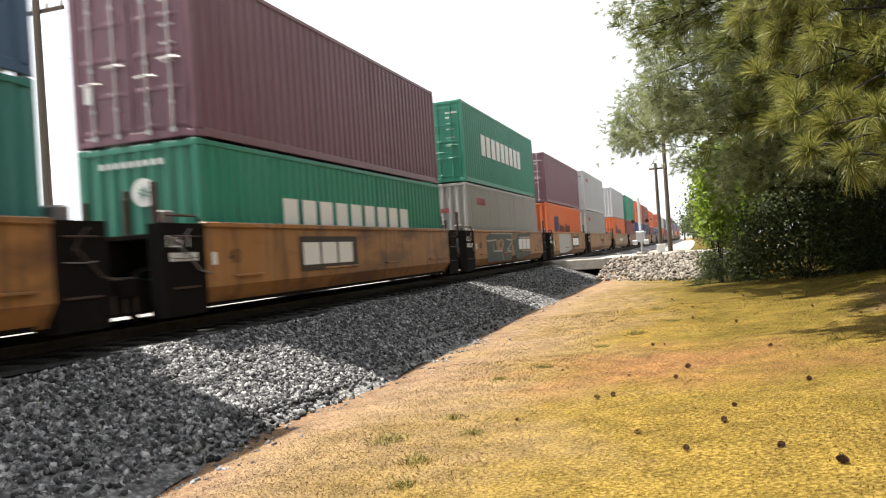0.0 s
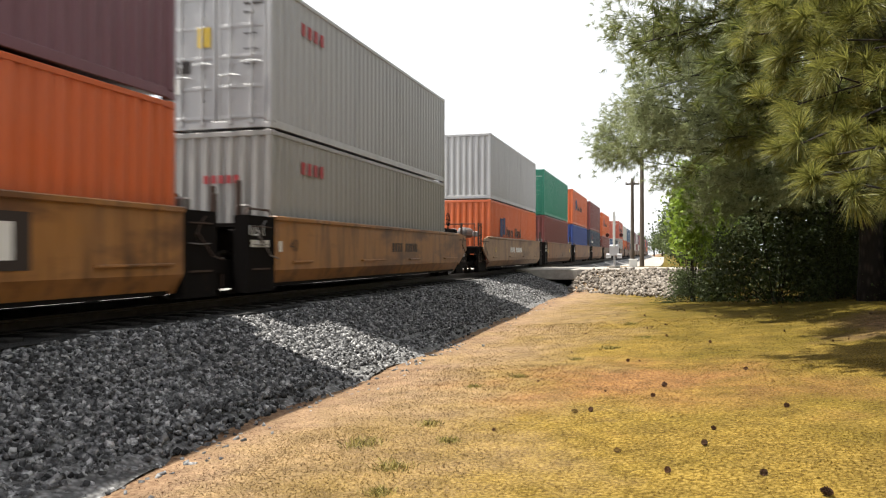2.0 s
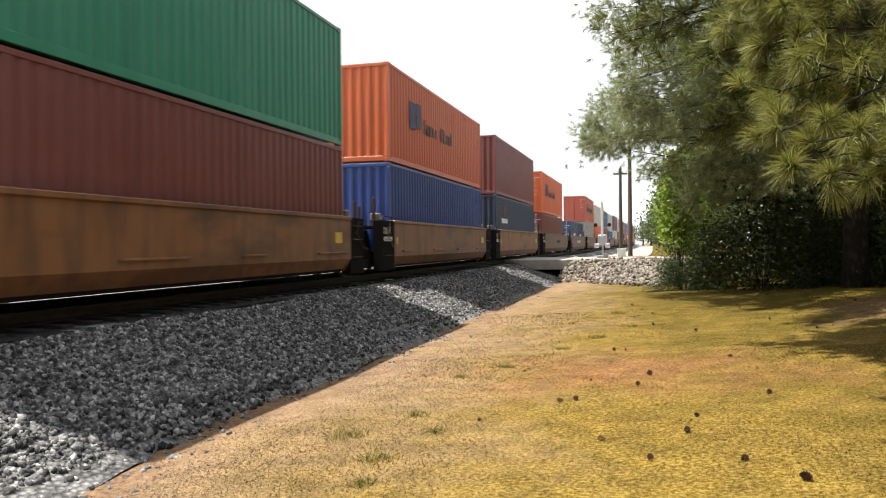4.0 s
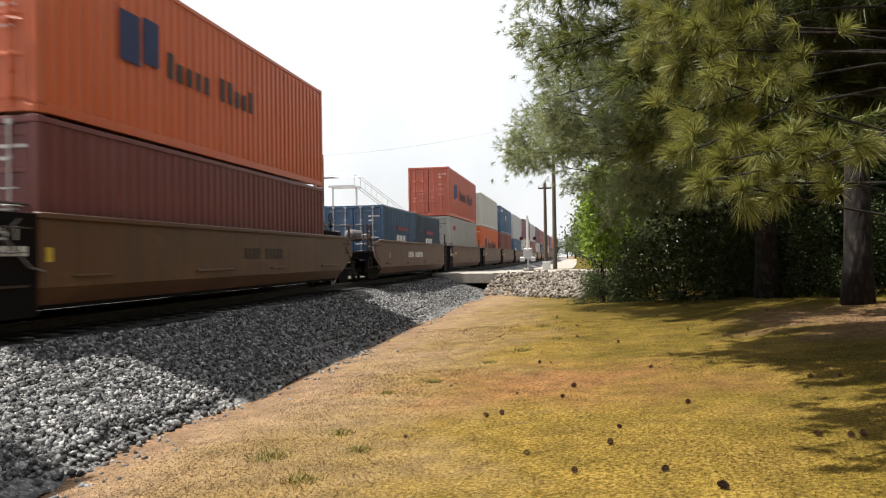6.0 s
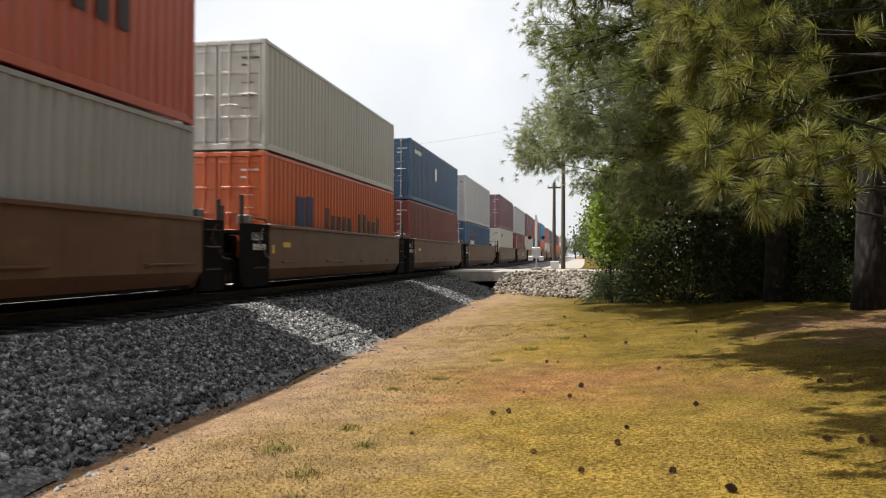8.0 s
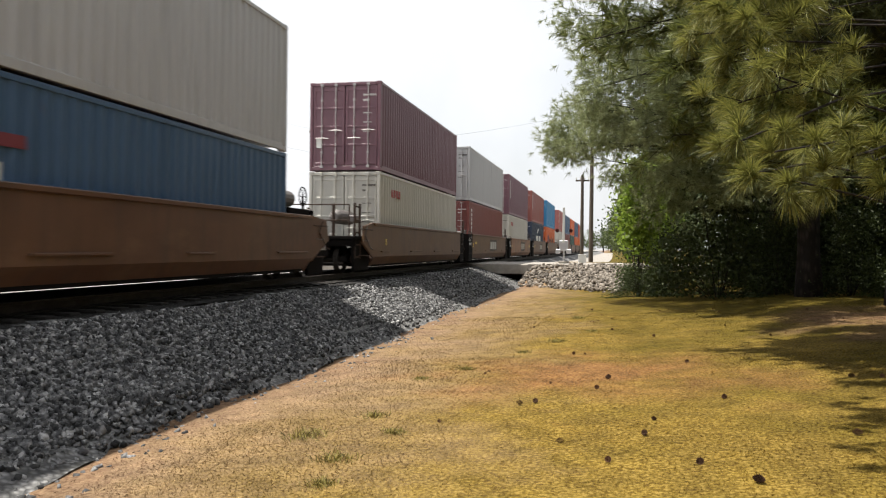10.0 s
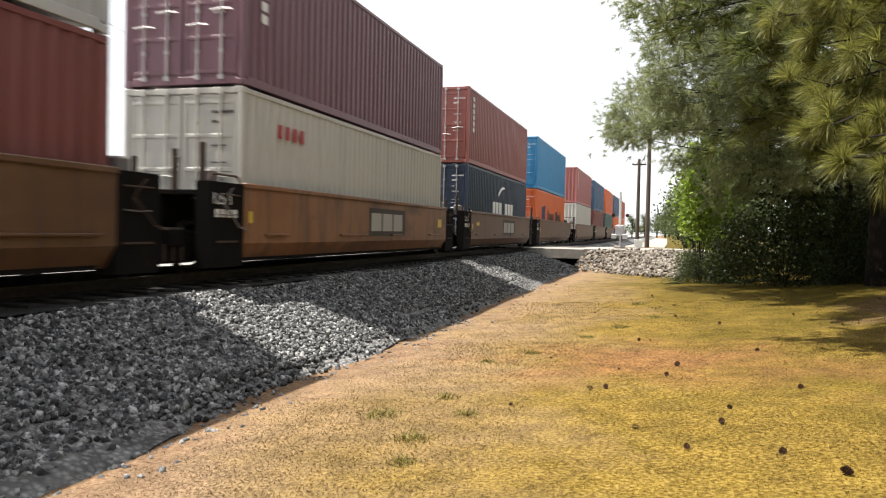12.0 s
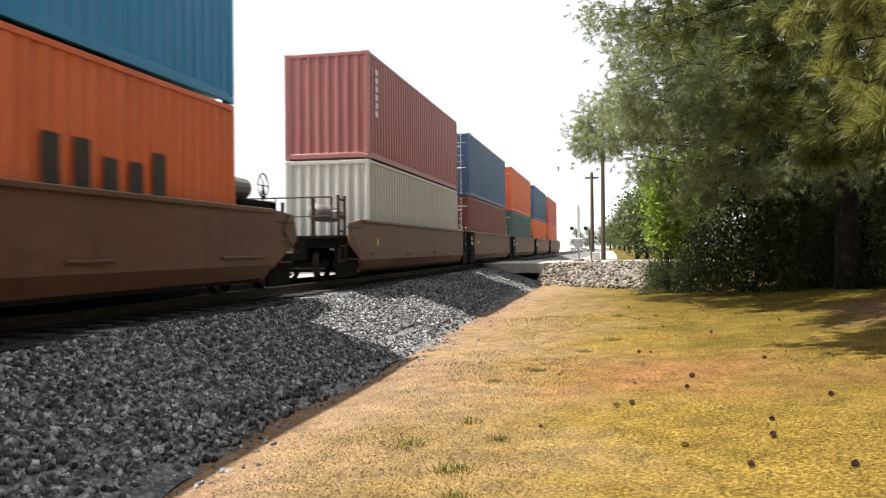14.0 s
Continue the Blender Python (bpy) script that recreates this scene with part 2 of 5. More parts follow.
base(ROAD, ramp(ROAD, noisy(ROAD, 2.2, 8), [(0.3, (0.22, 0.2, 0.18)), (0.7, (0.36, 0.335, 0.3))]))
bump(ROAD, noisy(ROAD, 30, 5), 0.4, 0.02)

BARK = mat("pine_bark", (0.12, 0.085, 0.065), 0.95)
bv = node(BARK, "ShaderNodeTexVoronoi", Scale=9.0)
link(BARK, coords(BARK, (1, 1, 0.35)), bv.inputs["Vector"])
base(BARK, ramp(BARK, bv.outputs["Distance"], [(0.05, (0.042, 0.033, 0.028)), (0.5, (0.012, 0.009, 0.008))]))
bump(BARK, bv.outputs["Distance"], 1.0, -0.03)


def foliage(name, a, b, rough=0.55, through=0.35):
    """Leaf that lets part of the light through."""
    m = mat(name, a, rough)
    g = node(m, "ShaderNodeNewGeometry")
    c = ramp(m, g.outputs["Random Per Island"], [(0, a), (1, b)])
    base(m, c)
    t = node(m, "ShaderNodeBsdfTranslucent")
    link(m, c, t.inputs[0])
    s = node(m, "ShaderNodeMixShader", Fac=through)
    link(m, m.node_tree.nodes["Principled BSDF"].outputs[0], s.inputs[1])
    link(m, t.outputs[0], s.inputs[2])
    link(m, s.outputs[0], m.node_tree.nodes["Material Output"].inputs[0])
    return m


NEEDLE = foliage("pine_needles", (0.145, 0.175, 0.085), (0.36, 0.385, 0.2), 0.45, 0.6)
NEEDLE_MID = foliage("mid_pine_needles", (0.05, 0.07, 0.018), (0.19, 0.21, 0.055), 0.5, 0.36)
NEEDLE_NEAR = foliage("near_pine_needles", (0.06, 0.07, 0.014), (0.31, 0.305, 0.075), 0.5, 0.43)
# the near pine's needles again, darkened for the shade inside its crown
NEEDLE_SHADE = foliage("shaded_inner_pine_needles", (0.028, 0.036, 0.012), (0.095, 0.11, 0.034), 0.6, 0.3)
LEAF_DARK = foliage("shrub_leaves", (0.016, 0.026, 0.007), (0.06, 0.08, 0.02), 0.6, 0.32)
LEAF_BRIGHT = foliage("fresh_leaves", (0.12, 0.19, 0.024), (0.32, 0.43, 0.07), 0.5, 0.55)
LEAF_FAR = foliage("distant_leaves", (0.05, 0.075, 0.025), (0.12, 0.15, 0.055))
CONE = mat("pine_cone_scales", (0.06, 0.035, 0.022), 0.9)
base(CONE, per_object(CONE, ramp(CONE, noisy(CONE, 60, 3), [(0.35, (0.05, 0.026, 0.015)), (0.7, (0.17, 0.085, 0.045))]), 0.3))
POLE = mat("weathered_pole_wood", (0.16, 0.12, 0.09), 0.9)
base(POLE, ramp(POLE, noisy(POLE, 5, 6, (3, 3, 0.1)), [(0.3, (0.05, 0.038, 0.03)), (0.7, (0.12, 0.098, 0.078))]))
SIGN_WHITE = mat("sign_white", (0.6, 0.6, 0.58), 0.5)
ALU = mat("aluminium", (0.5, 0.5, 0.52), 0.4, 0.8)
LENS_RED = mat("unlit_signal_lens", (0.05, 0.008, 0.008), 0.2)
WIRE = mat("wire", (0.05, 0.05, 0.05), 0.6)


# ---- mesh code ----
class Build:
    """Gathers vertices and faces for one mesh."""

    def __init__(self):
        self.v, self.f = [], []

    def add(self, verts, faces):
        o = len(self.v)
        self.v += [tuple(p) for p in verts]
        self.f += [tuple(i + o for i in q) for q in faces]
        return self

    def box(self, x0, x1, y0, y1, z0, z1, bev=0.0):
        if bev <= 0:
            return self.add([(x, y, z) for x in (x0, x1) for y in (y0, y1) for z in (z0, z1)],
                            [(0, 1, 3, 2), (4, 6, 7, 5), (0, 4, 5, 1), (2, 3, 7, 6), (0, 2, 6, 4), (1, 5, 7, 3)])
        bm = bmesh.new()
        bmesh.ops.create_cube(bm, size=1, matrix=Matrix.LocRotScale(((x0 + x1) / 2, (y0 + y1) / 2, (z0 + z1) / 2), None, (x1 - x0, y1 - y0, z1 - z0)))
        bmesh.ops.bevel(bm, geom=bm.edges[:], offset=bev, segments=1, affect="EDGES")
        bm.verts.index_update()
        self.add([v.co[:] for v in bm.verts], [[v.index for v in f.verts] for f in bm.faces])
        bm.free()
        return self

    def tube(self, pts, radii, n=8, caps=True):
        pts = [Vector(p) for p in pts]
        if not isinstance(radii, (list, tuple)):
            radii = [radii] * len(pts)
        o = len(self.v)
        for i, p in enumerate(pts):
            d = (pts[min(i + 1, len(pts) - 1)] - pts[max(i - 1, 0)]).normalized()
            a = d.orthogonal().normalized() if abs(d.z) > 0.99 else d.cross(Vector((0, 0, 1))).normalized()
            b = d.cross(a)
            for k in range(n):
                w = 2 * math.pi * k / n
                self.v.append(tuple(p + (a * math.cos(w) + b * math.sin(w)) * float(radii[i])))
        for i in range(len(pts) - 1):
            for k in range(n):
                a0, a1 = o + i * n + k, o + i * n + (k + 1) % n
                self.f.append((a0, a1, a1 + n, a0 + n))
        if caps:
            self.f.append(tuple(o + k for k in range(n))[::-1])
            self.f.append(tuple(o + (len(pts) - 1) * n + k for k in range(n)))
        return self

    def extrude(self, outline, axis, a, b):
        """A closed outline in the two other axes, drawn out along axis from a to b."""
        n = len(outline)

        def at(p, w):
            q = list(p)
            q.insert(axis, w)
            return q

        return self.add([at(p, a) for p in outline] + [at(p, b) for p in outline],
                        [(i, (i + 1) % n, n + (i + 1) % n, n + i) for i in range(n)] + [tuple(range(n))[::-1], tuple(range(n, 2 * n))])

    def mesh(self, name, smooth=False):
        me = bpy.data.meshes.new(name)
        me.from_pydata(self.v, [], self.f)
        bm = bmesh.new()
        bm.from_mesh(me)
        bmesh.ops.recalc_face_normals(bm, faces=bm.faces)
        bm.to_mesh(me)
        bm.free()
        if smooth:
            me.shade_smooth()
        return me


def piece(name, me, material, parent, label="", m=None):
    """One mesh object under a thing; the material sits on the object, so meshes can be shared."""
    ob = new(name, me)
    if not me.materials:
        me.materials.append(material)
    if me.materials[0] is not material:
        ob.material_slots[0].link = "OBJECT"
        ob.material_slots[0].material = material
    ob.parent = parent
    if m is not None:
        ob.matrix_basis = m
    return tagged(ob, label)


def part(name, b, material, parent, label="", smooth=False):
    return piece(name, b.mesh(name, smooth), material, parent, label)


def fast_mesh(name, verts, faces):
    """Many triangles or quads from arrays."""
    me = bpy.data.meshes.new(name)
    verts, faces = np.asarray(verts, np.float32), np.asarray(faces, np.int32)
    k = faces.shape[1]
    me.vertices.add(len(verts))
    me.vertices.foreach_set("co", verts.ravel())
    me.loops.add(faces.size)
    me.loops.foreach_set("vertex_index", faces.ravel())
    me.polygons.add(len(faces))
    me.polygons.foreach_set("loop_start", np.arange(0, faces.size, k, dtype=np.int32))
    me.update(calc_edges=True)
    return me


# ---- ground ----
def smooth(a, b, v):
    t = np.clip((np.asarray(v, float) - a) / (b - a), 0, 1)
    return t * t * (3 - 2 * t)


TRACK_X, RAIL_Z, BALLAST_Z = -8.61, 0.86, 0.63
TOE_X, TOE_Z = -4.5, -0.27


def lawn_z(x, y):
    x, y = np.broadcast_arrays(np.asarray(x, float), np.asarray(y, float))
    z = 0.02 + 0.06 * np.clip(x, TOE_X - 0.2, 9) + 0.12 * smooth(2.2, 5, x) * smooth(3, 9, y)
    z = z + 0.025 * np.sin(x * 1.3 + 0.4 * y) * np.cos(y * 0.6)
    # made ground of the level crossing
    toe = 38.0 - 1.9 * (np.clip(x, -4.2, 0.4) + 4.2)
    rise = np.clip((y - toe) / (40.5 - toe), 0, 1) * smooth(-5.2, -3.8, x) * (1 - smooth(60, 90, y))
    z = z + (0.8 - z) * np.where(y > 40.5, smooth(-5.2, -3.8, x), rise ** 0.8) * (1 - smooth(52, 70, y) * 0.5)
    return z


def ballast_z(x):
    d = np.abs(np.asarray(x, float) - TRACK_X)
    return np.where(d < 1.62, BALLAST_Z, BALLAST_Z - (d - 1.62) * (BALLAST_Z - TOE_Z) / (TRACK_X * -1 + TOE_X - 1.62))


xs = np.unique(np.concatenate([np.linspace(-3000, -100, 12), np.linspace(-100, -14, 14), np.arange(-14, 12, 0.4), np.linspace(12, 60, 14), np.linspace(60, 3000, 12)]))
ys = np.unique(np.concatenate([np.linspace(-3000, -50, 8), np.arange(-50, 0, 5), np.arange(0, 60, 0.5), np.arange(60, 150, 5), np.linspace(150, 3000, 14)]))
gx, gy = np.meshgrid(xs, ys, indexing="ij")
gz = lawn_z(gx, gy)
under = (gx < TOE_X - 0.35) & (gx > -13)
gz = np.where(under, np.minimum(gz, np.minimum(ballast_z(gx) - 0.12, -0.33)), gz)
gz = np.where(gx <= -13, -0.35, gz)
nx, ny = gx.shape
idx = np.arange(nx * ny).reshape(nx, ny)
quads = np.stack([idx[:-1, :-1], idx[1:, :-1], idx[1:, 1:], idx[:-1, 1:]], -1).reshape(-1, 4)
me = fast_mesh("ground", np.stack([gx, gy, gz], -1).reshape(-1, 3), quads)
me.materials.append(TURF)
me.shade_smooth()
ground = tagged(new("ground", me), "dry yellow-green mown lawn with bare red clay patches", "lawn", kind="structure")

# ballast bed, one long strip with an uneven face
bx = np.concatenate([np.linspace(-13.0, -10.3, 8), np.linspace(-10.0, -7.1, 6), np.linspace(-6.99, TOE_X + 0.02, 20)])
by = np.unique(np.concatenate([np.arange(-60, 0, 4), np.arange(0, 40, 0.25), np.arange(40, 420, 6)]))
gx, gy = np.meshgrid(bx, by, indexing="ij")
rng = np.random.default_rng(3)
gz = ballast_z(gx) + rng.normal(0, 0.012, gx.shape) + 0.03 * np.sin(gy * 0.9) * np.sin(gx * 1.7)
wob = 0.1 * np.sin(gy * 0.55) + 0.08 * np.sin(gy * 1.31 + 1) + rng.normal(0, 0.05, gy.shape[1])[None]
gx2 = gx + np.where(gx > -5.2, wob * (gx + 5.2) / 0.8, 0)
nx, ny = gx.shape
idx = np.arange(nx * ny).reshape(nx, ny)
quads = np.stack([idx[:-1, :-1], idx[1:, :-1], idx[1:, 1:], idx[:-1, 1:]], -1).reshape(-1, 4)
me = fast_mesh("ballast", np.stack([gx2, gy, gz], -1).reshape(-1, 3), quads)
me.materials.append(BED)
ballast = tagged(new("ballast", me), "grey crushed granite track ballast sloping to the lawn", "ballast", kind="structure")

# flat dark strip along the track that paints in the train's shade
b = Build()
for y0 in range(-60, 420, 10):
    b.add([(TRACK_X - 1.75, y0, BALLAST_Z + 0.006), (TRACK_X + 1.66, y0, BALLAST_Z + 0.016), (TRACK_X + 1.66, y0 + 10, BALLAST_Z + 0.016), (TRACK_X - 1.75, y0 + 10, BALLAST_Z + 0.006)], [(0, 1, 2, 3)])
part("oily_strip", b, SHADED_BED, ballast, "ballast strip coloured near black for the shade under the train")

# road over the crossing
road = new("road")
tagged(road, "pale gravel and concrete road over the level crossing", "road", kind="structure")
b = Build()
pts = [(-4.4, 0.83), (-3, 0.84), (0, 0.85), (6, 0.87), (14, 0.9), (60, 0.9)]
for (x0, z0), (x1, z1) in zip(pts, pts[1:]):
    b.add([(x0, 40.2, z0), (x1, 40.2, z1), (x1, 47.5, z1), (x0, 47.5, z0), (x0, 40.2, z0 - 0.3), (x1, 40.2, z1 - 0.3), (x1, 47.5, z1 - 0.3), (x0, 47.5, z0 - 0.3)],
          [(0, 1, 2, 3), (0, 4, 5, 1), (3, 2, 6, 7)])
part("carriageway", b, ROAD, road)
b = Build()
b.box(-7.7, -4.4, 40.2, 47.5, 0.3, 0.83, 0.03).box(-40, -9.5, 40.2, 47.5, 0.3, 0.83, 0.03)
part("approach_slab", b, ROAD, road)
b = Build()
for k in range(3):
    b.box(-9.2 + 0.4 * k, -8.83 + 0.4 * k, 40.2, 47.5, 0.7, 0.845, 0.02)
part("crossing_panel", b, TIE, road)

# rails and sleepers
track = tagged(new("railway_track"), "steel rails on dark creosoted wooden sleepers", "railway track", kind="structure")
prof = [(-0.075, 0.0), (0.075, 0.0), (0.075, 0.015), (0.012, 0.035), (0.012, 0.13), (0.037, 0.14), (0.037, 0.172), (-0.037, 0.172), (-0.037, 0.14), (-0.012, 0.13), (-0.012, 0.035), (-0.075, 0.015)]
for s in (-1, 1):
    xr = TRACK_X + s * 0.755
    b = Build().extrude([(xr + x, RAIL_Z - 0.172 + z) for x, z in prof], 1, -60, 420)
    part("rail", b, STEEL, track)
tie_me = Build().box(-1.3, 1.3, -0.11, 0.11, -0.16, 0.0, 0.012).mesh("sleeper")
for k in range(110):
    piece("sleeper", tie_me, TIE, track, m=pose(TRACK_X + 0.01 * ((k * 7) % 5 - 2), -4 + 0.53 * k, RAIL_Z - 0.172, 0, 0, ((k * 13) % 7 - 3) * 0.3))


# ---- the train ----
SPEED = 21.484
MOVERS = []
WIDE, LONG = 1.22, 12.19


def ribs(b, length, height, place, period=0.278, depth=0.036, edge=0.1, low=0.16, high=0.1):
    """A corrugated sheet; place(u, out, z) gives the point for a run along the sheet and a depth."""
    us, outs = [edge], [0.0]
    n = max(1, int((length - 2 * edge) / period))
    step = (length - 2 * edge) / n
    for k in range(n):
        u = edge + k * step
        for du, o in ((0.26, 0.0), (0.5, -depth), (0.76, -depth), (1.0, 0.0)):
            us.append(u + du * step)
            outs.append(o)
    v = [place(u, o, z) for u, o in zip(us, outs) for z in (low, height - high)]
    return b.add(v, [(2 * i, 2 * i + 2, 2 * i + 3, 2 * i + 1) for i in range(len(us) - 1)])


BOX_MESHES = {}


def box_meshes(length, height):
    """The shared meshes of a shipping container of one size."""
    key = (length, height)
    if key in BOX_MESHES:
        return BOX_MESHES[key]
    d = {}
    for name, s in (("side_wall", 1), ("side_wall_b", -1)):
        d[name] = ribs(Build(), length, height, lambda u, o, z: (s * (WIDE - 0.012 + o), u, z)).mesh("side_wall")
    d["far_wall"] = ribs(Build(), 2 * WIDE, height, lambda u, o, z: (-WIDE + u, length - 0.012 + o, z), 0.25).mesh("end_wall")
    d["near_wall"] = ribs(Build(), 2 * WIDE, height, lambda u, o, z: (-WIDE + u, 0.012 - o, z), 0.25, 0.045).mesh("end_wall")
    b = Build()
    ribs(b, length, 2.34, lambda u, o, z: (z - 1.17, u, height - 0.02 + o * 0.6), 0.3, 0.03, 0.1, 0.02, 0.02)
    d["roof"] = b.mesh("roof")
    d["floor"] = Build().box(-WIDE + 0.04, WIDE - 0.04, 0.05, length - 0.05, 0.1, 0.16).mesh("floor")
    for nm, sx, y0 in (("post_a", -1, 0), ("post_b", 1, 0), ("post_c", -1, 1), ("post_d", 1, 1)):
        x0, x1 = (WIDE - 0.11, WIDE) if sx > 0 else (-WIDE, -WIDE + 0.11)
        ya, yb = (0, 0.1) if y0 == 0 else (length - 0.1, length)
        d[nm] = Build().box(x0, x1, ya, yb, 0.118, height - 0.118, 0.012).mesh("corner_post")
    for nm, z0, z1 in (("bottom_rail", 0.02, 0.17), ("top_rail", height - 0.1, height - 0.015)):
        for side, sx in (("_l", -1), ("_r", 1)):
            x0, x1 = (WIDE - 0.06, WIDE - 0.004) if sx > 0 else (-WIDE + 0.004, -WIDE + 0.06)
            d[nm + side] = Build().box(x0, x1, 0.178, length - 0.178, z0, z1, 0.008).mesh(nm)
    d["header"] = Build().box(-WIDE + 0.162, WIDE - 0.162, 0.004, 0.09, height - 0.12, height - 0.015, 0.008).mesh("header")
    d["sill"] = Build().box(-WIDE + 0.162, WIDE - 0.162, 0.004, 0.09, 0.02, 0.16, 0.008).mesh("sill")
    d["casting"] = Build().box(-0.081, 0.081, -0.089, 0.089, -0.059, 0.059, 0.012).mesh("corner_casting")
    leaf = Build().box(-0.535, 0.535, 0.03, 0.06, 0.17, height - 0.13)
    d["door"] = leaf.mesh("door")
    d["rib"] = Build().box(-0.48, 0.48, 0.012, 0.031, -0.035, 0.035, 0.008).mesh("rib")
    d["stile"] = Build().box(-0.035, 0.035, 0.01, 0.031, 0.18, height - 0.14, 0.006).mesh("stile")
    rod = Build().tube([(0, -0.012, 0.1), (0, -0.012, height - 0.06)], 0.019, 6)
    for z in (0.14, height - 0.1):
        rod.box(-0.05, 0.05, -0.03, 0.012, z - 0.04, z + 0.04)
    for z in (0.6, 1.3, height - 0.6):
        rod.box(-0.035, 0.035, -0.028, 0.02, z - 0.03, z + 0.03)
    d["rod"] = rod.mesh("lock_rod")
    d["handle"] = Build().tube([(0, -0.05, 0), (0.24, -0.05, 0.02), (0.42, -0.035, 0)], 0.016, 6).mesh("handle")
    BOX_MESHES[key] = d
    return d


PLAIN = Build().box(-0.5, 0.5, -0.5, 0.5, -0.5, 0.5).mesh("letter")


def bar(parent, material, y0, y1, z0, z1, x=WIDE, name="letter"):
    """One plain painted bar on the side that faces the lawn."""
    return piece(name, PLAIN, material, parent, "", Matrix.LocRotScale((x, (y0 + y1) / 2, (z0 + z1) / 2), None, (0.008, y1 - y0, z1 - z0)))


def letters(parent, material, y0, y1, z0, z1, count, gaps=(), tall=(), fill=0.8, x=WIDE):
    """A row of plain bars of the size of the lettering."""
    w = (y1 - y0) / count
    for k in range(count):
        if k not in gaps:
            bar(parent, material, y0 + k * w, y0 + (k + fill) * w, z0, z1 if not tall or k in tall else z0 + (z1 - z0) * 0.72, x)


def container(colour, words, y, z, height=2.9, length=LONG, doors=True, marks="", spot=True):
    d = box_meshes(length, height)
    p = PAINTS[colour]
    rods = RODS if colour in ("purple", "maroon", "redbrown", "blue", "navy", "steel", "brown") else p
    c = tagged(new("shipping_container"), words, "container", "containers on the train")
    for nm in ("side_wall", "side_wall_b"):
        piece("side_wall", d[nm], p, c)
    piece("end_wall", d["far_wall"], p, c)
    piece("roof", d["roof"], p, c)
    piece("floor", d["floor"], p, c)
    for nm in ("post_a", "post_b", "post_c", "post_d"):
        piece("corner_post", d[nm], p, c)
    for nm in ("bottom_rail_l", "bottom_rail_r", "top_rail_l", "top_rail_r"):
        piece(nm[:-2], d[nm], p, c)
    piece("header", d["header"], p, c)
    piece("sill", d["sill"], p, c)
    for sx in (-1, 1):
        for yy in (0.089, length - 0.089):
            for zz in (0.059, height - 0.059):
                piece("corner_casting", d["casting"], p, c, m=pose(sx * (WIDE - 0.081), yy, zz))
    if doors:
        for sx in (-1, 1):
            leaf = piece("door", d["door"], p, c, m=pose(sx * 0.555, 0, 0))
            for k in range(5):
                piece("rib", d["rib"], p, leaf, m=pose(0, 0, 0.24 + (height - 0.5) * k / 4))
            for x in (-0.5, 0.5):
                piece("stile", d["stile"], p, leaf, m=pose(x, 0, 0))
            for k, dx in enumerate((-0.24, 0.24)):
                piece("lock_rod", d["rod"], rods, leaf, "", pose(dx, 0, 0))
                piece("handle", d["handle"], rods, leaf, "", pose(dx - 0.2, 0, 1.05 + 0.25 * k))
        b = Build()
        for k, n in enumerate((9, 4, 6, 6, 5)):
            zz = height - 0.42 - (0.17 if k < 2 else 0.3) * k
            for j in range(n):
                b.box(0.62 + 0.05 * j, 0.655 + 0.05 * j, 0.003, 0.009, zz - (0.05 if k < 2 else 0.025), zz)
        tagged(part("marking", b, LETTER_WHITE if colour not in ("white", "silver", "grey") else LETTER_BLACK, c, "small stencilled marks"), kind="stuff")
        if spot:
            part("placard", Build().box(-0.98, -0.78, 0.002, 0.009, 0.75, 1.05), SIGN_WHITE, c, "white sticker")
    else:
        piece("end_wall", d["near_wall"], p, c)
    if marks == "wide":
        letters(c, LETTER_WHITE, 2.6, 9.5, 0.95, 1.72, 9, fill=0.74)
        disc = [(0.12 + 0.24 * math.cos(a), 1.78 + 0.24 * math.sin(a)) for a in np.linspace(0, 2 * math.pi, 21)[:-1]]
        logo = part("logo", Build().extrude(disc, 1, 0.0, 0.008), LETTER_WHITE, c, "round white emblem")
        for a in np.linspace(0, 2 * math.pi, 9)[:-1]:
            u, w = math.cos(a), math.sin(a)
            part("ray", Build().extrude([(0.12 + 0.03 * u - 0.018 * w, 1.78 + 0.03 * w + 0.018 * u), (0.12 + 0.14 * u, 1.78 + 0.14 * w), (0.12 + 0.03 * u + 0.018 * w, 1.78 + 0.03 * w - 0.018 * u)], 1, -0.006, -0.002), PAINTS["green"], logo)
        b = Build()
        for j in range(9):
            b.box(-0.75 + 0.15 * j, -0.66 + 0.15 * j, 0.0, 0.008, 2.22, 2.32)
        tagged(part("marking", b, LETTER_WHITE, c, "small stencilled marks"), kind="stuff")
    elif marks == "wide_high":
        letters(c, LETTER_WHITE, 2.4, 9.35, 1.15, 1.95, 9, fill=0.74)
    elif marks in ("script", "script_small"):
        big = marks == "script"
        lo = 1.15 if big else 1.25
        bar(c, LETTER_NAVY, 2.0, 2.6, lo, lo + 0.85, name="logo")
        bar(c, LETTER_NAVY, 2.7, 3.2, lo + 0.1, lo + 0.9, name="logo")
        letters(c, LETTER_BLACK, 4.25 if big else 3.5, 10.3 if big else 7.4, lo + 0.02, lo + (0.68 if big else 0.5), 11, (5,), (0, 6, 7, 10), 0.55)
    elif marks == "red":
        letters(c, LETTER_RED, 1.3, 2.5, 2.14, 2.4, 4, fill=0.55)
        if not doors:
            b = Build()
            for j in range(5):
                b.box(-0.28 + 0.17 * j, -0.17 + 0.17 * j, 0.002, 0.008, 1.86, 2.02)
            tagged(part("marking", b, LETTER_RED, c, "red painted marks"), kind="stuff")
        elif colour == "silver":
            part("placard", Build().box(-0.42, -0.12, 0.0, 0.006, height - 1.25, height - 0.85), REFLECT, c, "yellow sticker")
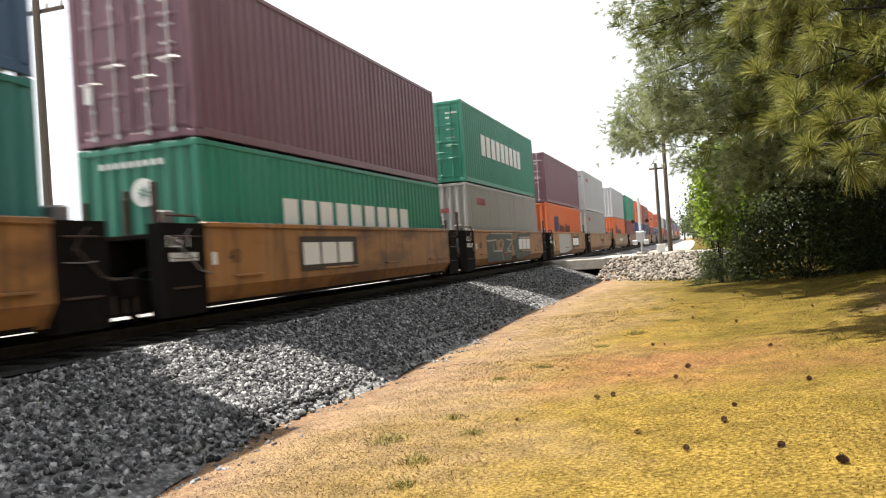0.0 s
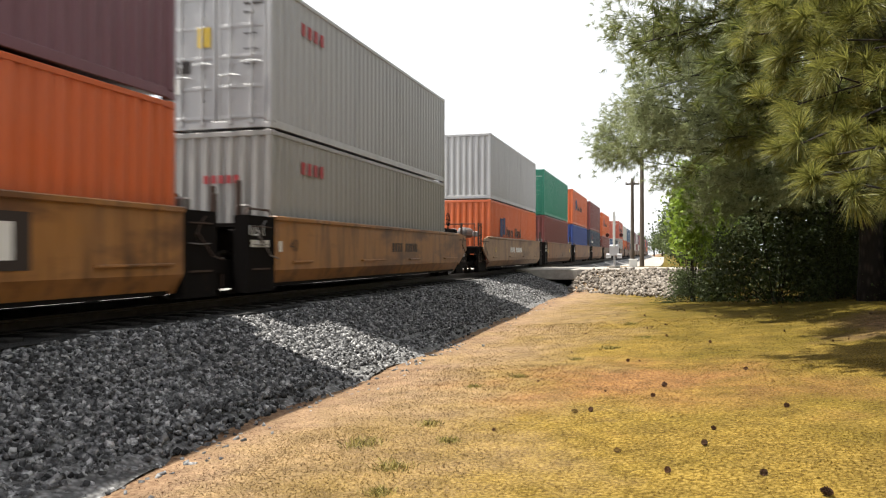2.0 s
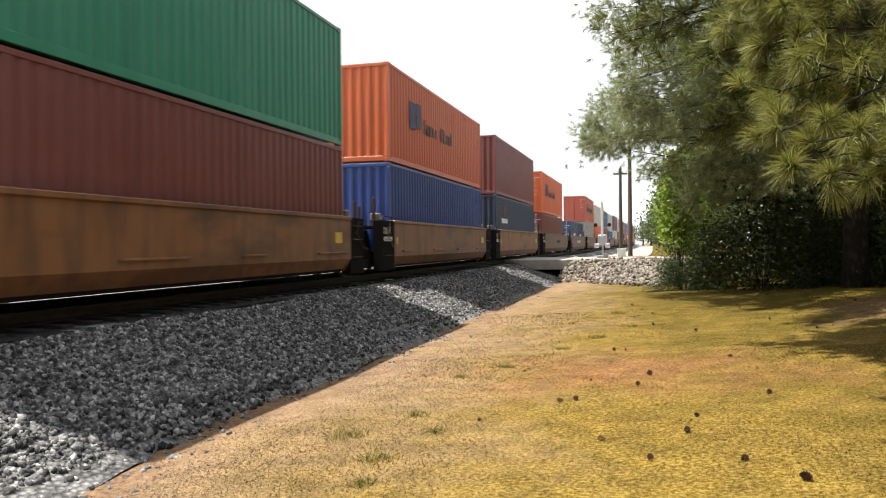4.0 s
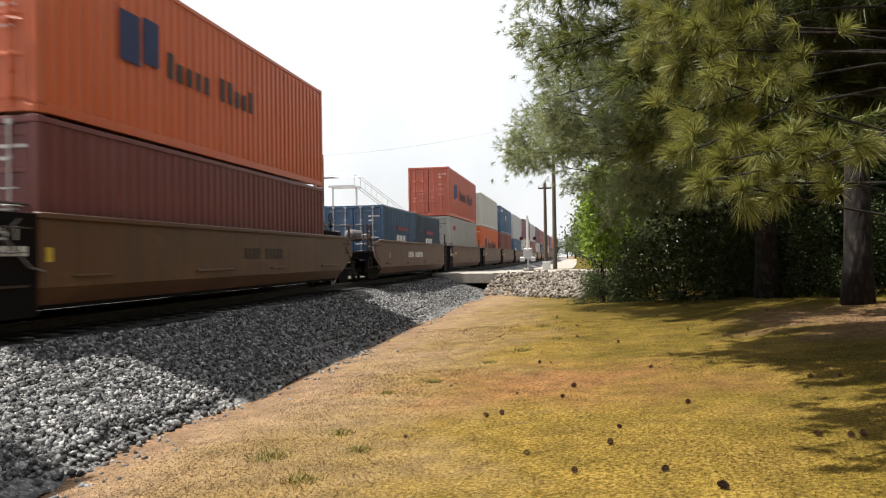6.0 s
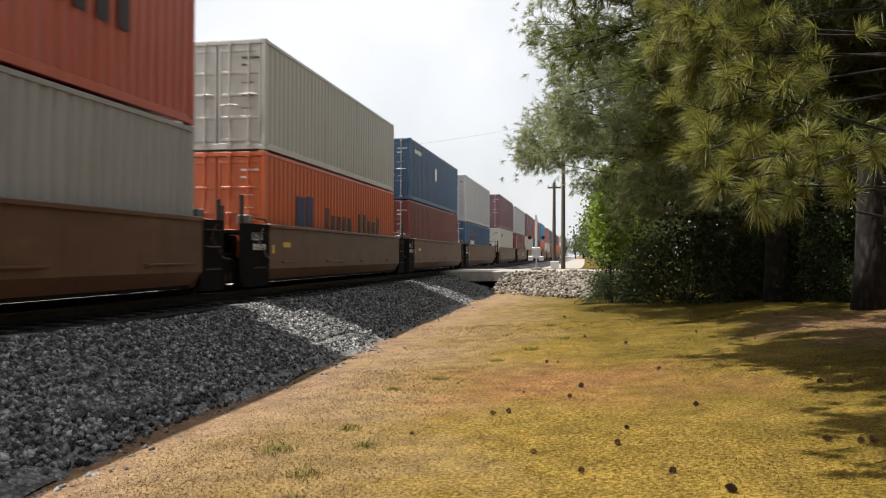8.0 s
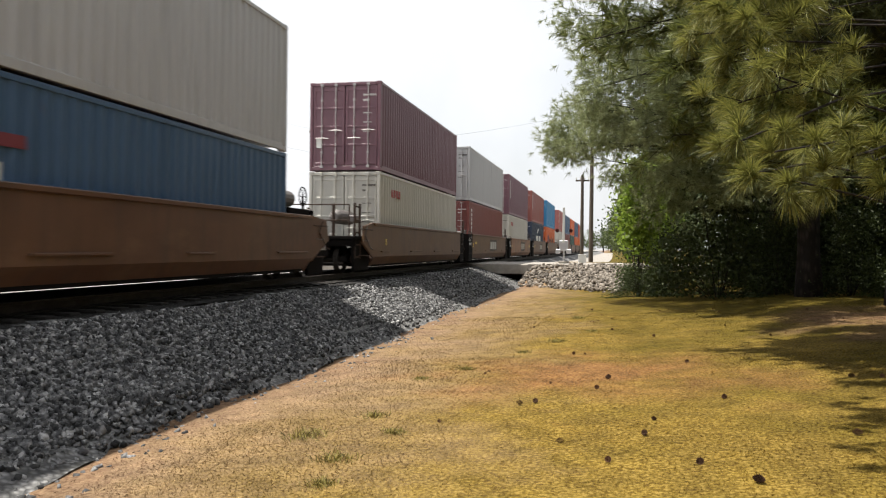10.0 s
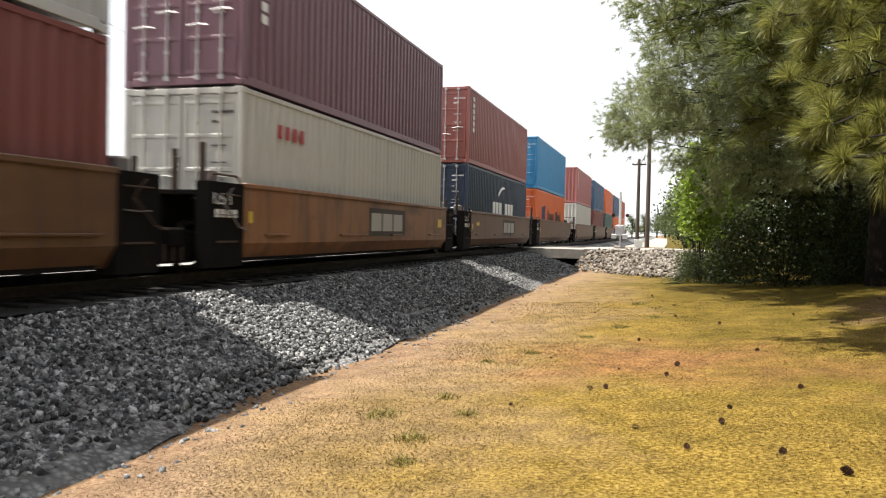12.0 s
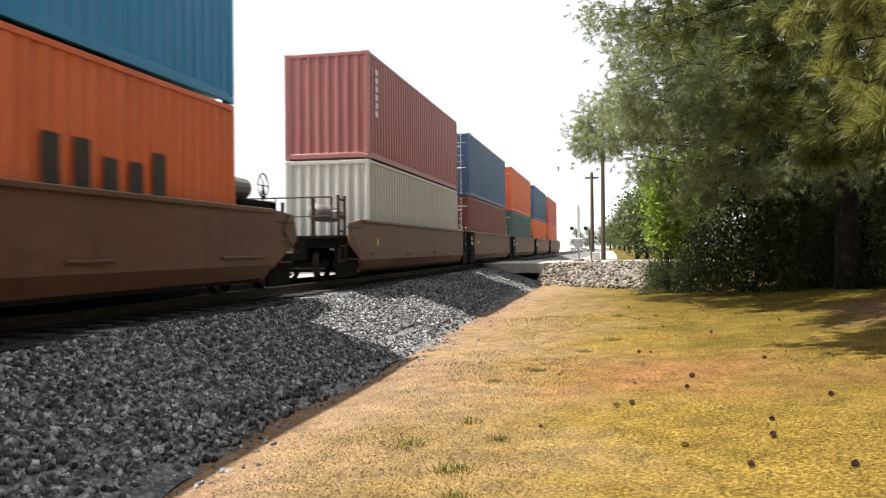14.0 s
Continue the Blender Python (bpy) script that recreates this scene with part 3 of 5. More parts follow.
            part("plate", Build().box(-0.9, -0.6, 0.0, 0.006, height - 1.75, height - 1.5), LETTER_BLACK, c, "dark plate")
    elif marks == "two_words":
        letters(c, LETTER_WHITE, 4.35, 8.8, 1.15, 1.72, 7, (3,))
        part("stroke", Build().tube([(WIDE, 5.4, 1.98), (WIDE, 5.7, 2.2), (WIDE, 6.2, 2.36), (WIDE, 6.6, 2.4)], [0.03, 0.06, 0.07, 0.05], 4), LETTER_WHITE, c, "curved white stroke")
    elif marks == "column":
        for k in range(6):
            zz = 2.45 - 0.23 * k
            bar(c, LETTER_WHITE, 0.62, 0.84, zz - 0.08, zz + 0.08)
    elif marks == "mid":
        letters(c, LETTER_WHITE, 2.2, 3.9, 1.17, 1.45, 3)
        bar(c, DULL_RED, 2.3, 4.2, 1.65, 1.82, name="logo")
    elif marks == "cross":
        letters(c, LETTER_WHITE, 1.4, 3.0, 1.55, 1.78, 6)
        for a in (-40, 40):
            piece("logo", PLAIN, LETTER_RED, c, "red and white crossed strokes", Matrix.LocRotScale((WIDE, 2.2, 2.2), Euler((radians(a), 0, 0)), (0.008, 0.08, 0.6)))
    elif marks == "emblem":
        b = Build().extrude([(5.6 + 0.3 * math.cos(a), 1.6 + 0.35 * math.sin(a)) for a in np.linspace(0, 2 * math.pi, 9)[:-1]], 0, WIDE - 0.004, WIDE + 0.004)
        part("logo", b, LETTER_WHITE, c, "round white emblem")
        letters(c, LETTER_WHITE, 0.8, 2.2, height - 0.55, height - 0.38, 5)
    MOVERS.append((c, y, z))
    return c


def wheelset(parent, y):
    prof = [(0.0, 0.46), (0.03, 0.46), (0.04, 0.425), (0.13, 0.415), (0.13, 0.36), (0.05, 0.3), (0.05, 0.0)]
    for s in (-1, 1):
        w = Build()
        x = s * 0.705
        for (a, ra), (c, rc) in zip(prof, prof[1:]):
            w.tube([(x + s * a, y, 0.42), (x + s * c, y, 0.42)], [ra, max(rc, 0.02)], 20, False)
        part("wheel", w, WHEEL, parent, "worn steel wheel")
    part("axle", Build().tube([(-0.95, y, 0.42), (0.95, y, 0.42)], 0.08, 8), WHEEL, parent)


def truck(car, y):
    """A two-axle truck under the joint, in the car's space (z from the rail head)."""
    t = new("truck")
    t.parent = car
    t.matrix_basis = pose(0, y, 0)
    for s in (-1, 1):
        x0 = s * 1.0
        out = [(-1.25, 0.36), (-1.25, 0.52), (-0.75, 0.6), (-0.35, 0.72), (0.35, 0.72), (0.75, 0.6), (1.25, 0.52), (1.25, 0.36), (0.95, 0.34), (0.5, 0.2), (-0.5, 0.2), (-0.95, 0.34)]
        part("side_frame", Build().extrude(out, 0, x0 - 0.09, x0 + 0.09), BLACK, t)
        for k in (-0.22, 0, 0.22):
            part("spring", Build().tube([(x0 + 0.02, k, 0.24), (x0 + 0.02, k, 0.5)], 0.08, 8), CAST, t)
        for yy in (-0.87, 0.87):
            part("bearing_cap", Build().tube([(x0, yy, 0.43), (x0 + s * 0.2, yy, 0.43)], 0.12, 10), CAST, t)
    part("bolster", Build().box(-1.15, 1.15, -0.2, 0.2, 0.45, 0.75, 0.03), BLACK, t)
    for yy in (-0.87, 0.87):
        wheelset(t, yy)


def well_car(colour, words, y, place, extras=""):
    """One unit of an articulated double-stack set. place: 'first', 'middle' or 'last' of its set."""
    p = WELLS[colour]
    car = tagged(new("well_car"), words, "freight car", "well cars of the train")
    # z from the rail head
    y0, y1 = -0.3, 12.05
    if place == "last":
        y1 = 13.1
    if place == "first":
        y0 = -1.35
    for s in (-1, 1):
        xo = s * 1.51
        xi = s * 1.33
        b = Build()
        plate = s * 1.47
        foot = s * 1.3
        out = [(plate, 1.44), (plate, 0.5), (foot, 0.2), (foot - s * 0.04, 0.2), (plate - s * 0.05, 0.52), (plate - s * 0.05, 1.44)]
        b.extrude(out, 1, y0, y1)
        b.box(min(xi, xo), max(xi, xo), y0, y1, 1.44, 1.53, 0.015)
        if place == "last":
            b.extrude([(13.1, 1.53), (14.1, 1.45), (14.25, 0.95), (13.1, 0.42)], 0, min(plate, plate - s * 0.05), max(plate, plate - s * 0.05))
        if place == "first":
            b.extrude([(-1.35, 1.53), (-2.3, 1.4), (-2.4, 0.9), (-1.35, 0.42)], 0, min(plate, plate - s * 0.05), max(plate, plate - s * 0.05))
        part("side_sill", b, p, car)
        for k in range(4):
            yy = y0 + 0.7 + (y1 - y0 - 2.6) * k / 3
            b = Build().box(min(plate, plate + s * 0.05), max(plate, plate + s * 0.05), yy, yy + (1.6 if k % 2 else 0.9), 0.63, 0.67, 0.006)
            part("ledge", b, p, car)
    part("well_floor", Build().box(-1.33, 1.33, y0 + 0.2, y1 - 0.2, 0.19, 0.27), BLACK, car)
    near, far = y0, y1
    # black ends: bulkhead, posts, side lugs and the drawbar housing
    for e, inner, outer in (("near", near, -1.3 if place != "first" else -2.9), ("far", far, 12.95 if place != "last" else 14.3)):
        a, c = min(inner, outer), max(inner, outer)
        body = Build()
        if place == "middle" or (place == "first" and e == "far") or (place == "last" and e == "near"):
            body.extrude([(a, 1.5), (c, 1.5), (c, 0.12), (a, 0.12)], 0, 1.2, 1.46)
            body.extrude([(a, 1.5), (c, 1.5), (c, 0.12), (a, 0.12)], 0, -1.46, -1.2)
            body.box(-1.2, 1.2, a, c, 1.28, 1.36, 0.01)
            body.box(-0.5, 0.5, a - 0.45, c + 0.45, 0.75, 1.28, 0.03)
        else:
            body.box(-1.4, 1.4, a, c, 1.0, 1.1, 0.02)
            body.box(-0.6, 0.6, a, c, 0.5, 1.0, 0.03)
            for x in (-1.34, 1.26):
                body.extrude([(a, 1.0), (c, 1.0), (c - 0.12, 0.1), (a + 0.12, 0.1)], 0, x, x + 0.08)
            for yy in (a + 0.1, (a + c) / 2, c - 0.1):
                body.box(-1.38, 1.38, yy - 0.06, yy + 0.06, 0.8, 1.0, 0.01)
        part("end_frame", body, BLACK, car)
        m = (a + c) / 2
        for x in (-0.35, 0.45):
            part("stanchion", Build().box(x - 0.04, x + 0.04, m - 0.04, m + 0.04, 1.1, 1.95 + 0.12 * (x > 0), 0.01), CAST, car)
        part("grab_iron", Build().tube([(1.47, a + 0.15, 1.3), (1.49, a + 0.2, 1.3), (1.49, c - 0.2, 1.3), (1.47, c - 0.15, 1.3)], 0.014, 6), CAST, car)
        part("hose", Build().tube([(1.47, m - 0.1, 1.15), (1.5, m + 0.1, 0.95), (1.5, m + 0.3, 0.78), (1.49, m + 0.6, 0.72)], 0.014, 6), TANK if e == "near" else CAST, car, "dusty air hose")
        part("lever", Build().tube([(1.48, m - 0.3, 0.98), (1.49, m - 0.05, 0.965), (1.49, m + 0.22, 0.98)], 0.01, 5), TANK, car, "pale uncoupling lever")
        part("pipe", Build().tube([(1.47, m + 0.15, 1.42), (1.5, m - 0.02, 1.32), (1.5, m - 0.16, 1.12), (1.5, m - 0.1, 0.98)], 0.011, 6), TANK if e == "near" else CAST, car)
        part("step", Build().box(1.3, 1.48, m - 0.3, m + 0.3, 0.52, 0.55), CAST, car)
        part("twist_lock", Build().box(0.95, 1.2, m - 0.1, m + 0.15, 1.5, 1.72, 0.03), TANK, car)
    if place in ("middle", "last"):
        cu = bpy.data.curves.new("stencil", "FONT")
        cu.body, cu.size, cu.extrude = "125 T", 0.26, 0.002
        cu.materials.append(LETTER_WHITE)
        t = new("stencil", cu)
        t.parent = car
        t.matrix_basis = pose(1.465, -1.25, 1.14, 90, 0, 90)
        tagged(t, "white stencilled capacity mark")
    if place in ("middle", "last"):
        b = Build()
        for j in range(4):
            b.box(1.462, 1.467, -1.15 + 0.17 * j, -1.03 + 0.17 * j, 0.93, 1.06)
        tagged(part("marking", b, LETTER_WHITE, car, "small white stencilled marks"), kind="stuff")
        part("top_rail", Build().tube([(1.42, -1.28, 1.5), (1.42, -1.2, 1.62), (1.42, -0.45, 1.62), (1.42, -0.34, 1.5)], 0.022, 6), CAST, car)
        part("stanchion", Build().box(1.05, 1.13, -1.0, -0.92, 1.36, 2.15, 0.01), CAST, car)
        part("stanchion", Build().box(0.7, 0.77, -1.2, -1.13, 1.36, 1.9, 0.01), CAST, car)
    if colour in ("rusty", "amber") and place == "middle":
        part("reflector_plate", Build().box(1.474, 1.479, 0.5, 0.95, 1.0, 1.12), REFLECT, car, "orange-yellow reflective plate")
    if colour == "yellow":
        cu = bpy.data.curves.new("stencil", "FONT")
        cu.body, cu.size, cu.extrude = "40", 0.34, 0.002
        cu.materials.append(LETTER_BLACK)
        t = new("stencil", cu)
        t.parent = car
        t.matrix_basis = pose(1.474, 0.3, 0.86, 90, 0, 90)
        tagged(t, "dark stencilled length figure")
    if colour == "ochre":
        part("placard", Build().box(1.474, 1.479, 11.1, 11.5, 0.88, 1.13), REFLECT, car, "faded yellow placard")
    part("tape", Build().box(1.474, 1.478, -0.15, -0.03, 0.85, 1.05), LETTER_WHITE if colour == "yellow" else REFLECT, car, "reflective tape")
    if place == "last":
        b = Build()
        ring = [(0.75, 14.25 + 0.24 * math.cos(a), 2.07 + 0.24 * math.sin(a)) for a in np.linspace(0, 2 * math.pi, 17)]
        b.tube(ring, 0.018, 6, False)
        for a in np.linspace(0, 2 * math.pi, 7)[:-1]:
            b.tube([(0.75, 14.25, 2.07), (0.75, 14.25 + 0.24 * math.cos(a), 2.07 + 0.24 * math.sin(a))], 0.011, 5)
        b.tube([(0.75, 14.25, 1.0), (0.75, 14.25, 2.07)], 0.03, 6)
        part("brake_wheel", b, BLACK, car)
        part("air_tank", Build().tube([(0.5, 12.45, 1.98), (0.5, 12.55, 1.98), (0.5, 13.85, 1.98), (0.5, 13.95, 1.98)], [0.1, 0.21, 0.21, 0.1], 14), TANK, car, "dusty grey air tank")
        part("vent_pipe", Build().tube([(0.5, 13.0, 2.1), (0.5, 13.0, 2.42)], 0.05, 8), BLACK, car)
        part("tank_frame", Build().box(-0.9, 1.2, 12.4, 13.9, 1.5, 1.7, 0.02), BLACK, car)
        cage = Build()
        for yy in (13.6, 14.05):
            cage.box(1.38, 1.46, yy - 0.02, yy + 0.02, 0.7, 1.35)
        for zz in (0.72, 1.0, 1.33):
            cage.box(1.38, 1.46, 13.6, 14.05, zz - 0.02, zz + 0.02)
        part("ladder", cage, RODS, car, "pale painted step frame")
        part("coupler", Build().box(-0.15, 0.15, 14.0, 15.2, 0.7, 0.98, 0.04), BLACK, car)
        truck(car, 13.3)
    if place == "first":
        part("air_tank", Build().tube([(0.35, -1.75, 1.7), (0.35, -1.65, 1.7), (0.35, -0.5, 1.7), (0.35, -0.4, 1.7)], [0.1, 0.22, 0.22, 0.1], 14), TANK, car, "rusty grey air tank")
        cage = Build()
        for yy in (-2.75, -2.3):
            cage.box(1.3, 1.36, yy - 0.025, yy + 0.025, 0.45, 2.05)
        for zz in (0.5, 0.85, 1.2, 1.55, 1.95):
            cage.box(1.3, 1.36, -2.75, -2.3, zz - 0.02, zz + 0.02)
        part("ladder", cage, CAST, car)
        b = Build()
        for x in (-1.1, -0.2, 1.2):
            b.tube([(x, -2.85, 1.1), (x, -2.85, 2.0)], 0.022, 6)
        b.tube([(-1.1, -2.85, 2.0), (1.2, -2.85, 2.0)], 0.022, 6).tube([(-1.1, -2.85, 1.55), (1.2, -2.85, 1.55)], 0.018, 6)
        part("handrail", b, CAST, car)
        truck(car, -1.5)
    else:
        truck(car, -1.7)
    # what is painted on the side
    xs_ = 1.476
    if "logo" in extras:
        yy = 6.6 if "mid" in extras else 5.5 if "far" in extras else 2.8
        if "board" in extras:
            part("logo_board", Build().box(xs_, xs_ + 0.003, yy - 0.12, yy + 2.5, 0.62, 1.3), LETTER_BLACK, car, "dark painted panel")
        for k in range(3):
            bar(car, LETTER_WHITE if colour == "yellow" else PATCH, yy + 0.78 * k, yy + 0.78 * k + 0.68, 0.74, 1.18, xs_ + 0.006)
    if "graffiti" in extras:
        b = Build()
        b.extrude([(1.3, 0.34), (1.3, 1.3), (2.0, 1.42), (5.5, 1.42), (5.3, 1.05), (5.2, 0.34)], 0, xs_, xs_ + 0.003)
        b.extrude([(6.05, 0.34), (5.45, 1.1), (6.1, 1.2), (6.6, 1.42), (9.05, 1.42), (9.05, 1.25), (6.75, 1.2), (6.75, 0.7), (7.2, 0.36)], 0, xs_, xs_ + 0.003)
        b.extrude([(6.8, 0.66), (9.05, 0.62), (9.05, 0.5), (7.6, 0.42), (7.3, 0.36)], 0, xs_, xs_ + 0.003)
        part("graffiti", b, GRAFFITI, car, "dark green-black sprayed graffiti")
        b = Build()
        b.extrude([(2.8, 0.74), (2.7, 1.14), (3.75, 1.2), (3.95, 1.02), (3.7, 0.74)], 0, xs_ + 0.004, xs_ + 0.006)
        part("graffiti", b, WELLS["yellow"], car, "yellow sprayed block")
        b = Build().extrude([(3.25, 0.86), (3.25, 1.08), (3.55, 1.1), (3.55, 0.88)], 0, xs_ + 0.007, xs_ + 0.009)
        part("graffiti", b, GRAFFITI, car)
        for pts in (((1.32, 1.12), (2.7, 1.16), (2.8, 1.0)), ((2.15, 1.02), (2.2, 0.74), (3.6, 0.72), (3.7, 0.36)), ((4.4, 1.18), (5.25, 1.14), (5.42, 1.4)), ((5.25, 1.06), (4.4, 0.72), (5.1, 0.7)), ((2.0, 1.41), (5.5, 1.41)), ((6.75, 1.24), (9.0, 1.26))):
            for (ya, za), (yb, zb) in zip(pts, pts[1:]):
                d = Vector((yb - ya, zb - za)).normalized() * 0.03
                b = Build().extrude([(ya - d.y, za + d.x), (yb - d.y, zb + d.x), (yb + d.y, zb - d.x), (ya + d.y, za - d.x)], 0, xs_ + 0.007, xs_ + 0.009)
                part("spray_stroke", b, PATCH, car, "pale sprayed stroke")
    if "patch" in extras:
        b = Build().extrude([(1.6, 0.35), (1.5, 1.42), (5.8, 1.42), (5.6, 0.9), (6.0, 0.5), (4.0, 0.36)], 0, xs_, xs_ + 0.003)
        part("primer_patch", b, PATCH, car, "pale grey primer patch")
    if "plate" in extras:
        letters(car, LETTER_WHITE, 3.2, 6.3, 0.86, 1.1, 11, (4,), (), 0.6, 1.476) if place == "first" else letters(car, LETTER_BLACK, 6.2, 8.4, 0.86, 1.1, 10, (4,), (), 0.6, 1.476)
    MOVERS.append((car, y, RAIL_Z))
    return car


BOX_Z = 1.2
# near end at the start, car colour, place in its set, lower box, upper box, paint on the car
# a box: colour, height, doors at the near end, marks, words
UNITS = [
    (-5.0, "yellow", "first", ("teal", 2.9, True, "", "teal green"), ("steel", 2.9, True, "", "dark blue"), "logo"),
    (10.34, "yellow", "middle", ("green", 2.59, False, "wide", "bright green"), ("purple", 2.9, True, "", "dusty purple"), "logo board"),
    (25.6, "yellow", "middle", ("grey", 2.9, False, "red", "plain grey"), ("green", 2.9, True, "wide_high", "bright green"), "logo graffiti mid"),
    (41.0, "yellow", "middle", ("orange", 2.83, False, "script_small", "orange"), ("purple", 2.72, True, "", "dark purple"), "logo patch mid board"),
    (56.2, "yellow", "last", ("grey", 2.9, False, "red", "grey corrugated"), ("silver", 2.9, True, "red", "silver grey"), "plate"),
    (75.68, "tan", "first", ("orange", 2.85, False, "script_small", "faded orange"), ("silver", 2.9, False, "", "pale grey"), "plate"),
    (91.25, "ochre", "middle", ("maroon", 2.9, False, "", "maroon"), ("green", 2.9, True, "", "teal green"), ""),
    (106.88, "ochre", "middle", ("blue", 2.9, False, "", "bright blue"), ("orange", 2.9, False, "script_small", "orange"), ""),
    (122.5, "ochre", "middle", ("navy", 2.9, False, "cross", "navy blue"), ("maroon", 2.9, False, "", "dull maroon"), ""),
    (138.4, "amber", "last", ("maroon", 2.59, True, "", "brown red"), ("orange", 2.87, True, "script_small", "orange"), "plate"),
    (157.75, "rusty", "first", ("blue", 2.59, True, "mid", "short blue"), None, "plate"),
    (173.2, "rusty", "middle", ("grey", 2.92, True, "red", "dirty grey"), ("red", 2.9, True, "script", "faded red orange"), ""),
    (188.68, "rusty", "middle", ("orange", 2.92, True, "script", "orange"), ("white", 2.62, True, "", "off white"), ""),
    (203.78, "rusty", "middle", ("maroon", 2.85, True, "", "maroon"), ("steel", 2.64, True, "emblem", "steel blue"), ""),
    (219.0, "rusty", "last", ("steel", 2.59, True, "mid", "dark blue"), ("silver", 2.9, True, "", "light grey"), ""),
    (238.4, "amber", "first", ("white", 2.9, True, "red", "off white"), ("purple", 2.9, True, "", "dull purple"), ""),
    (254.0, "amber", "middle", ("maroon", 2.92, True, "column", "dark maroon"), ("silver", 2.82, True, "", "silver grey"), "logo far board"),
    (269.48, "ochre", "middle", ("white", 2.9, True, "red", "off white"), ("purple", 2.9, True, "column", "dark purple"), "logo far board"),
    (285.15, "rusty", "middle", ("navy", 2.95, True, "two_words", "navy blue"), ("redbrown", 2.84, True, "column", "red brown"), "logo far board"),
    (300.9, "rusty", "last", ("orange", 2.93, True, "script", "orange"), ("azure", 2.95, True, "", "light blue"), ""),
    (320.65, "rusty", "first", ("white", 2.88, False, "", "off white"), ("pink", 2.93, False, "column", "faded red"), ""),
    (335.87, "rusty", "middle", ("maroon", 2.85, True, "", "faded maroon"), ("steel", 2.93, True, "", "steel blue"), ""),
    (351.3, "rusty", "middle", ("darkgreen", 2.9, True, "", "dark green"), ("orange", 2.9, True, "", "orange"), ""),
    (366.7, "rusty", "middle", ("orange", 2.9, True, "", "orange"), ("steel", 2.9, True, "", "dark blue"), ""),
    (382.1, "rusty", "last", ("orange", 2.9, True, "", "orange"), ("red", 2.9, True, "", "red orange"), ""),
]
CAR_WORDS = {"yellow": "grimy yellow articulated well car with black ends on the track",
             "tan": "faded tan articulated well car with black ends on the track",
             "ochre": "dull orange articulated well car with black ends on the track",
             "amber": "dark orange articulated well car with black ends on the track",
             "rusty": "rust-brown articulated well car with black ends on the track"}
for y, colour, place, low, high, extras in UNITS:
    well_car(colour, CAR_WORDS[colour], y, place, extras)
    c, h, doors, marks, words = low
    if y == 157.75:
        container("steel", "short dark blue corrugated steel shipping container in a well car", y - 0.05, BOX_Z, 2.59, 6.06, True, "mid")
        container("navy", "short navy corrugated steel shipping container in a well car", y + 6.1, BOX_Z, 2.59, 6.06, False, "mid")
        continue
    container(c, words + " corrugated steel shipping container in a well car", y, BOX_Z, h, LONG, doors, marks, y % 2 < 1)
    c2, h2, doors, marks, words2 = high
    container(c2, words2 + " corrugated shipping container stacked on a " + words + " one", y, BOX_Z + h + 0.025, h2, LONG, doors, marks, y % 2 < 1)


# ---- plants ----
def turned(rng, n):
    """n random rotation matrices."""
    q = rng.normal(size=(n, 4))
    q /= np.linalg.norm(q, axis=1, keepdims=True)
    w, x, y, z = q.T
    return np.stack([1 - 2 * (y * y + z * z), 2 * (x * y - w * z), 2 * (x * z + w * y), 2 * (x * y + w * z), 1 - 2 * (x * x + z * z),
                     2 * (y * z - w * x), 2 * (x * z - w * y), 2 * (y * z + w * x), 1 - 2 * (x * x + y * y)], -1).reshape(n, 3, 3)


def unit(v):
    return v / np.maximum(np.linalg.norm(v, axis=-1, keepdims=True), 1e-9)


def needles(rng, pos, way, count, length, width, bend=0.25, spread=1.25, bent=True, brush=0.5):
    """Tufts of needles: two narrow triangles each, bent at the middle."""
    n = len(pos)
    p = np.repeat(pos, count, 0)
    w = unit(np.repeat(way, count, 0))
    k = len(p)
    side = unit(np.cross(w, rng.normal(size=(k, 3))))
    th = rng.uniform(0.15, spread, k)[:, None]
    d = w * np.cos(th) + side * np.sin(th)
    ln = (length * rng.uniform(0.7, 1.15, k))[:, None]
    start = p - w * rng.uniform(0, brush, k)[:, None] * length * 0.5
    mid = start + d * ln * 0.55
    tip = start + d * ln + np.array([0, 0, -1.0]) * ln * bend * rng.uniform(0.3, 1, k)[:, None]
    off = unit(np.cross(d, rng.normal(size=(k, 3)))) * width / 2
    if not bent:
        return np.stack([start - off, start + off, tip], 1).reshape(-1, 3), np.arange(3 * k).reshape(-1, 3)
    v = np.stack([start - off * 0.6, start + off * 0.6, mid + off, mid - off, tip], 1).reshape(-1, 3)
    i = np.arange(k)[:, None] * 5
    f = np.concatenate([i + [0, 1, 2], i + [0, 2, 3], i + [3, 2, 4]], 0)
    return v, f


def leaves(rng, pos, size):
    """Folded leaf quads, as two triangles, turned at random."""
    n = len(pos)
    r = turned(rng, n)
    s = (size * rng.uniform(0.6, 1.3, n))[:, None, None]
    shape = np.array([[-0.5, 0, 0], [0, -0.3, 0.06], [0.5, 0, 0], [0, 0.3, 0.06]])
    v = (np.einsum("nij,kj->nki", r, shape) * s + pos[:, None]).reshape(-1, 3)
    i = np.arange(n)[:, None] * 4
    return v, np.concatenate([i + [0, 1, 2], i + [0, 2, 3]], 0)


def curve_pts(a, b, lift, n=6):
    a, b = Vector(a), Vector(b)
    m = (a + b) / 2 + Vector((0, 0, lift))
    return [a * (1 - t) ** 2 + m * 2 * t * (1 - t) + b * t * t for t in np.linspace(0, 1, n)]


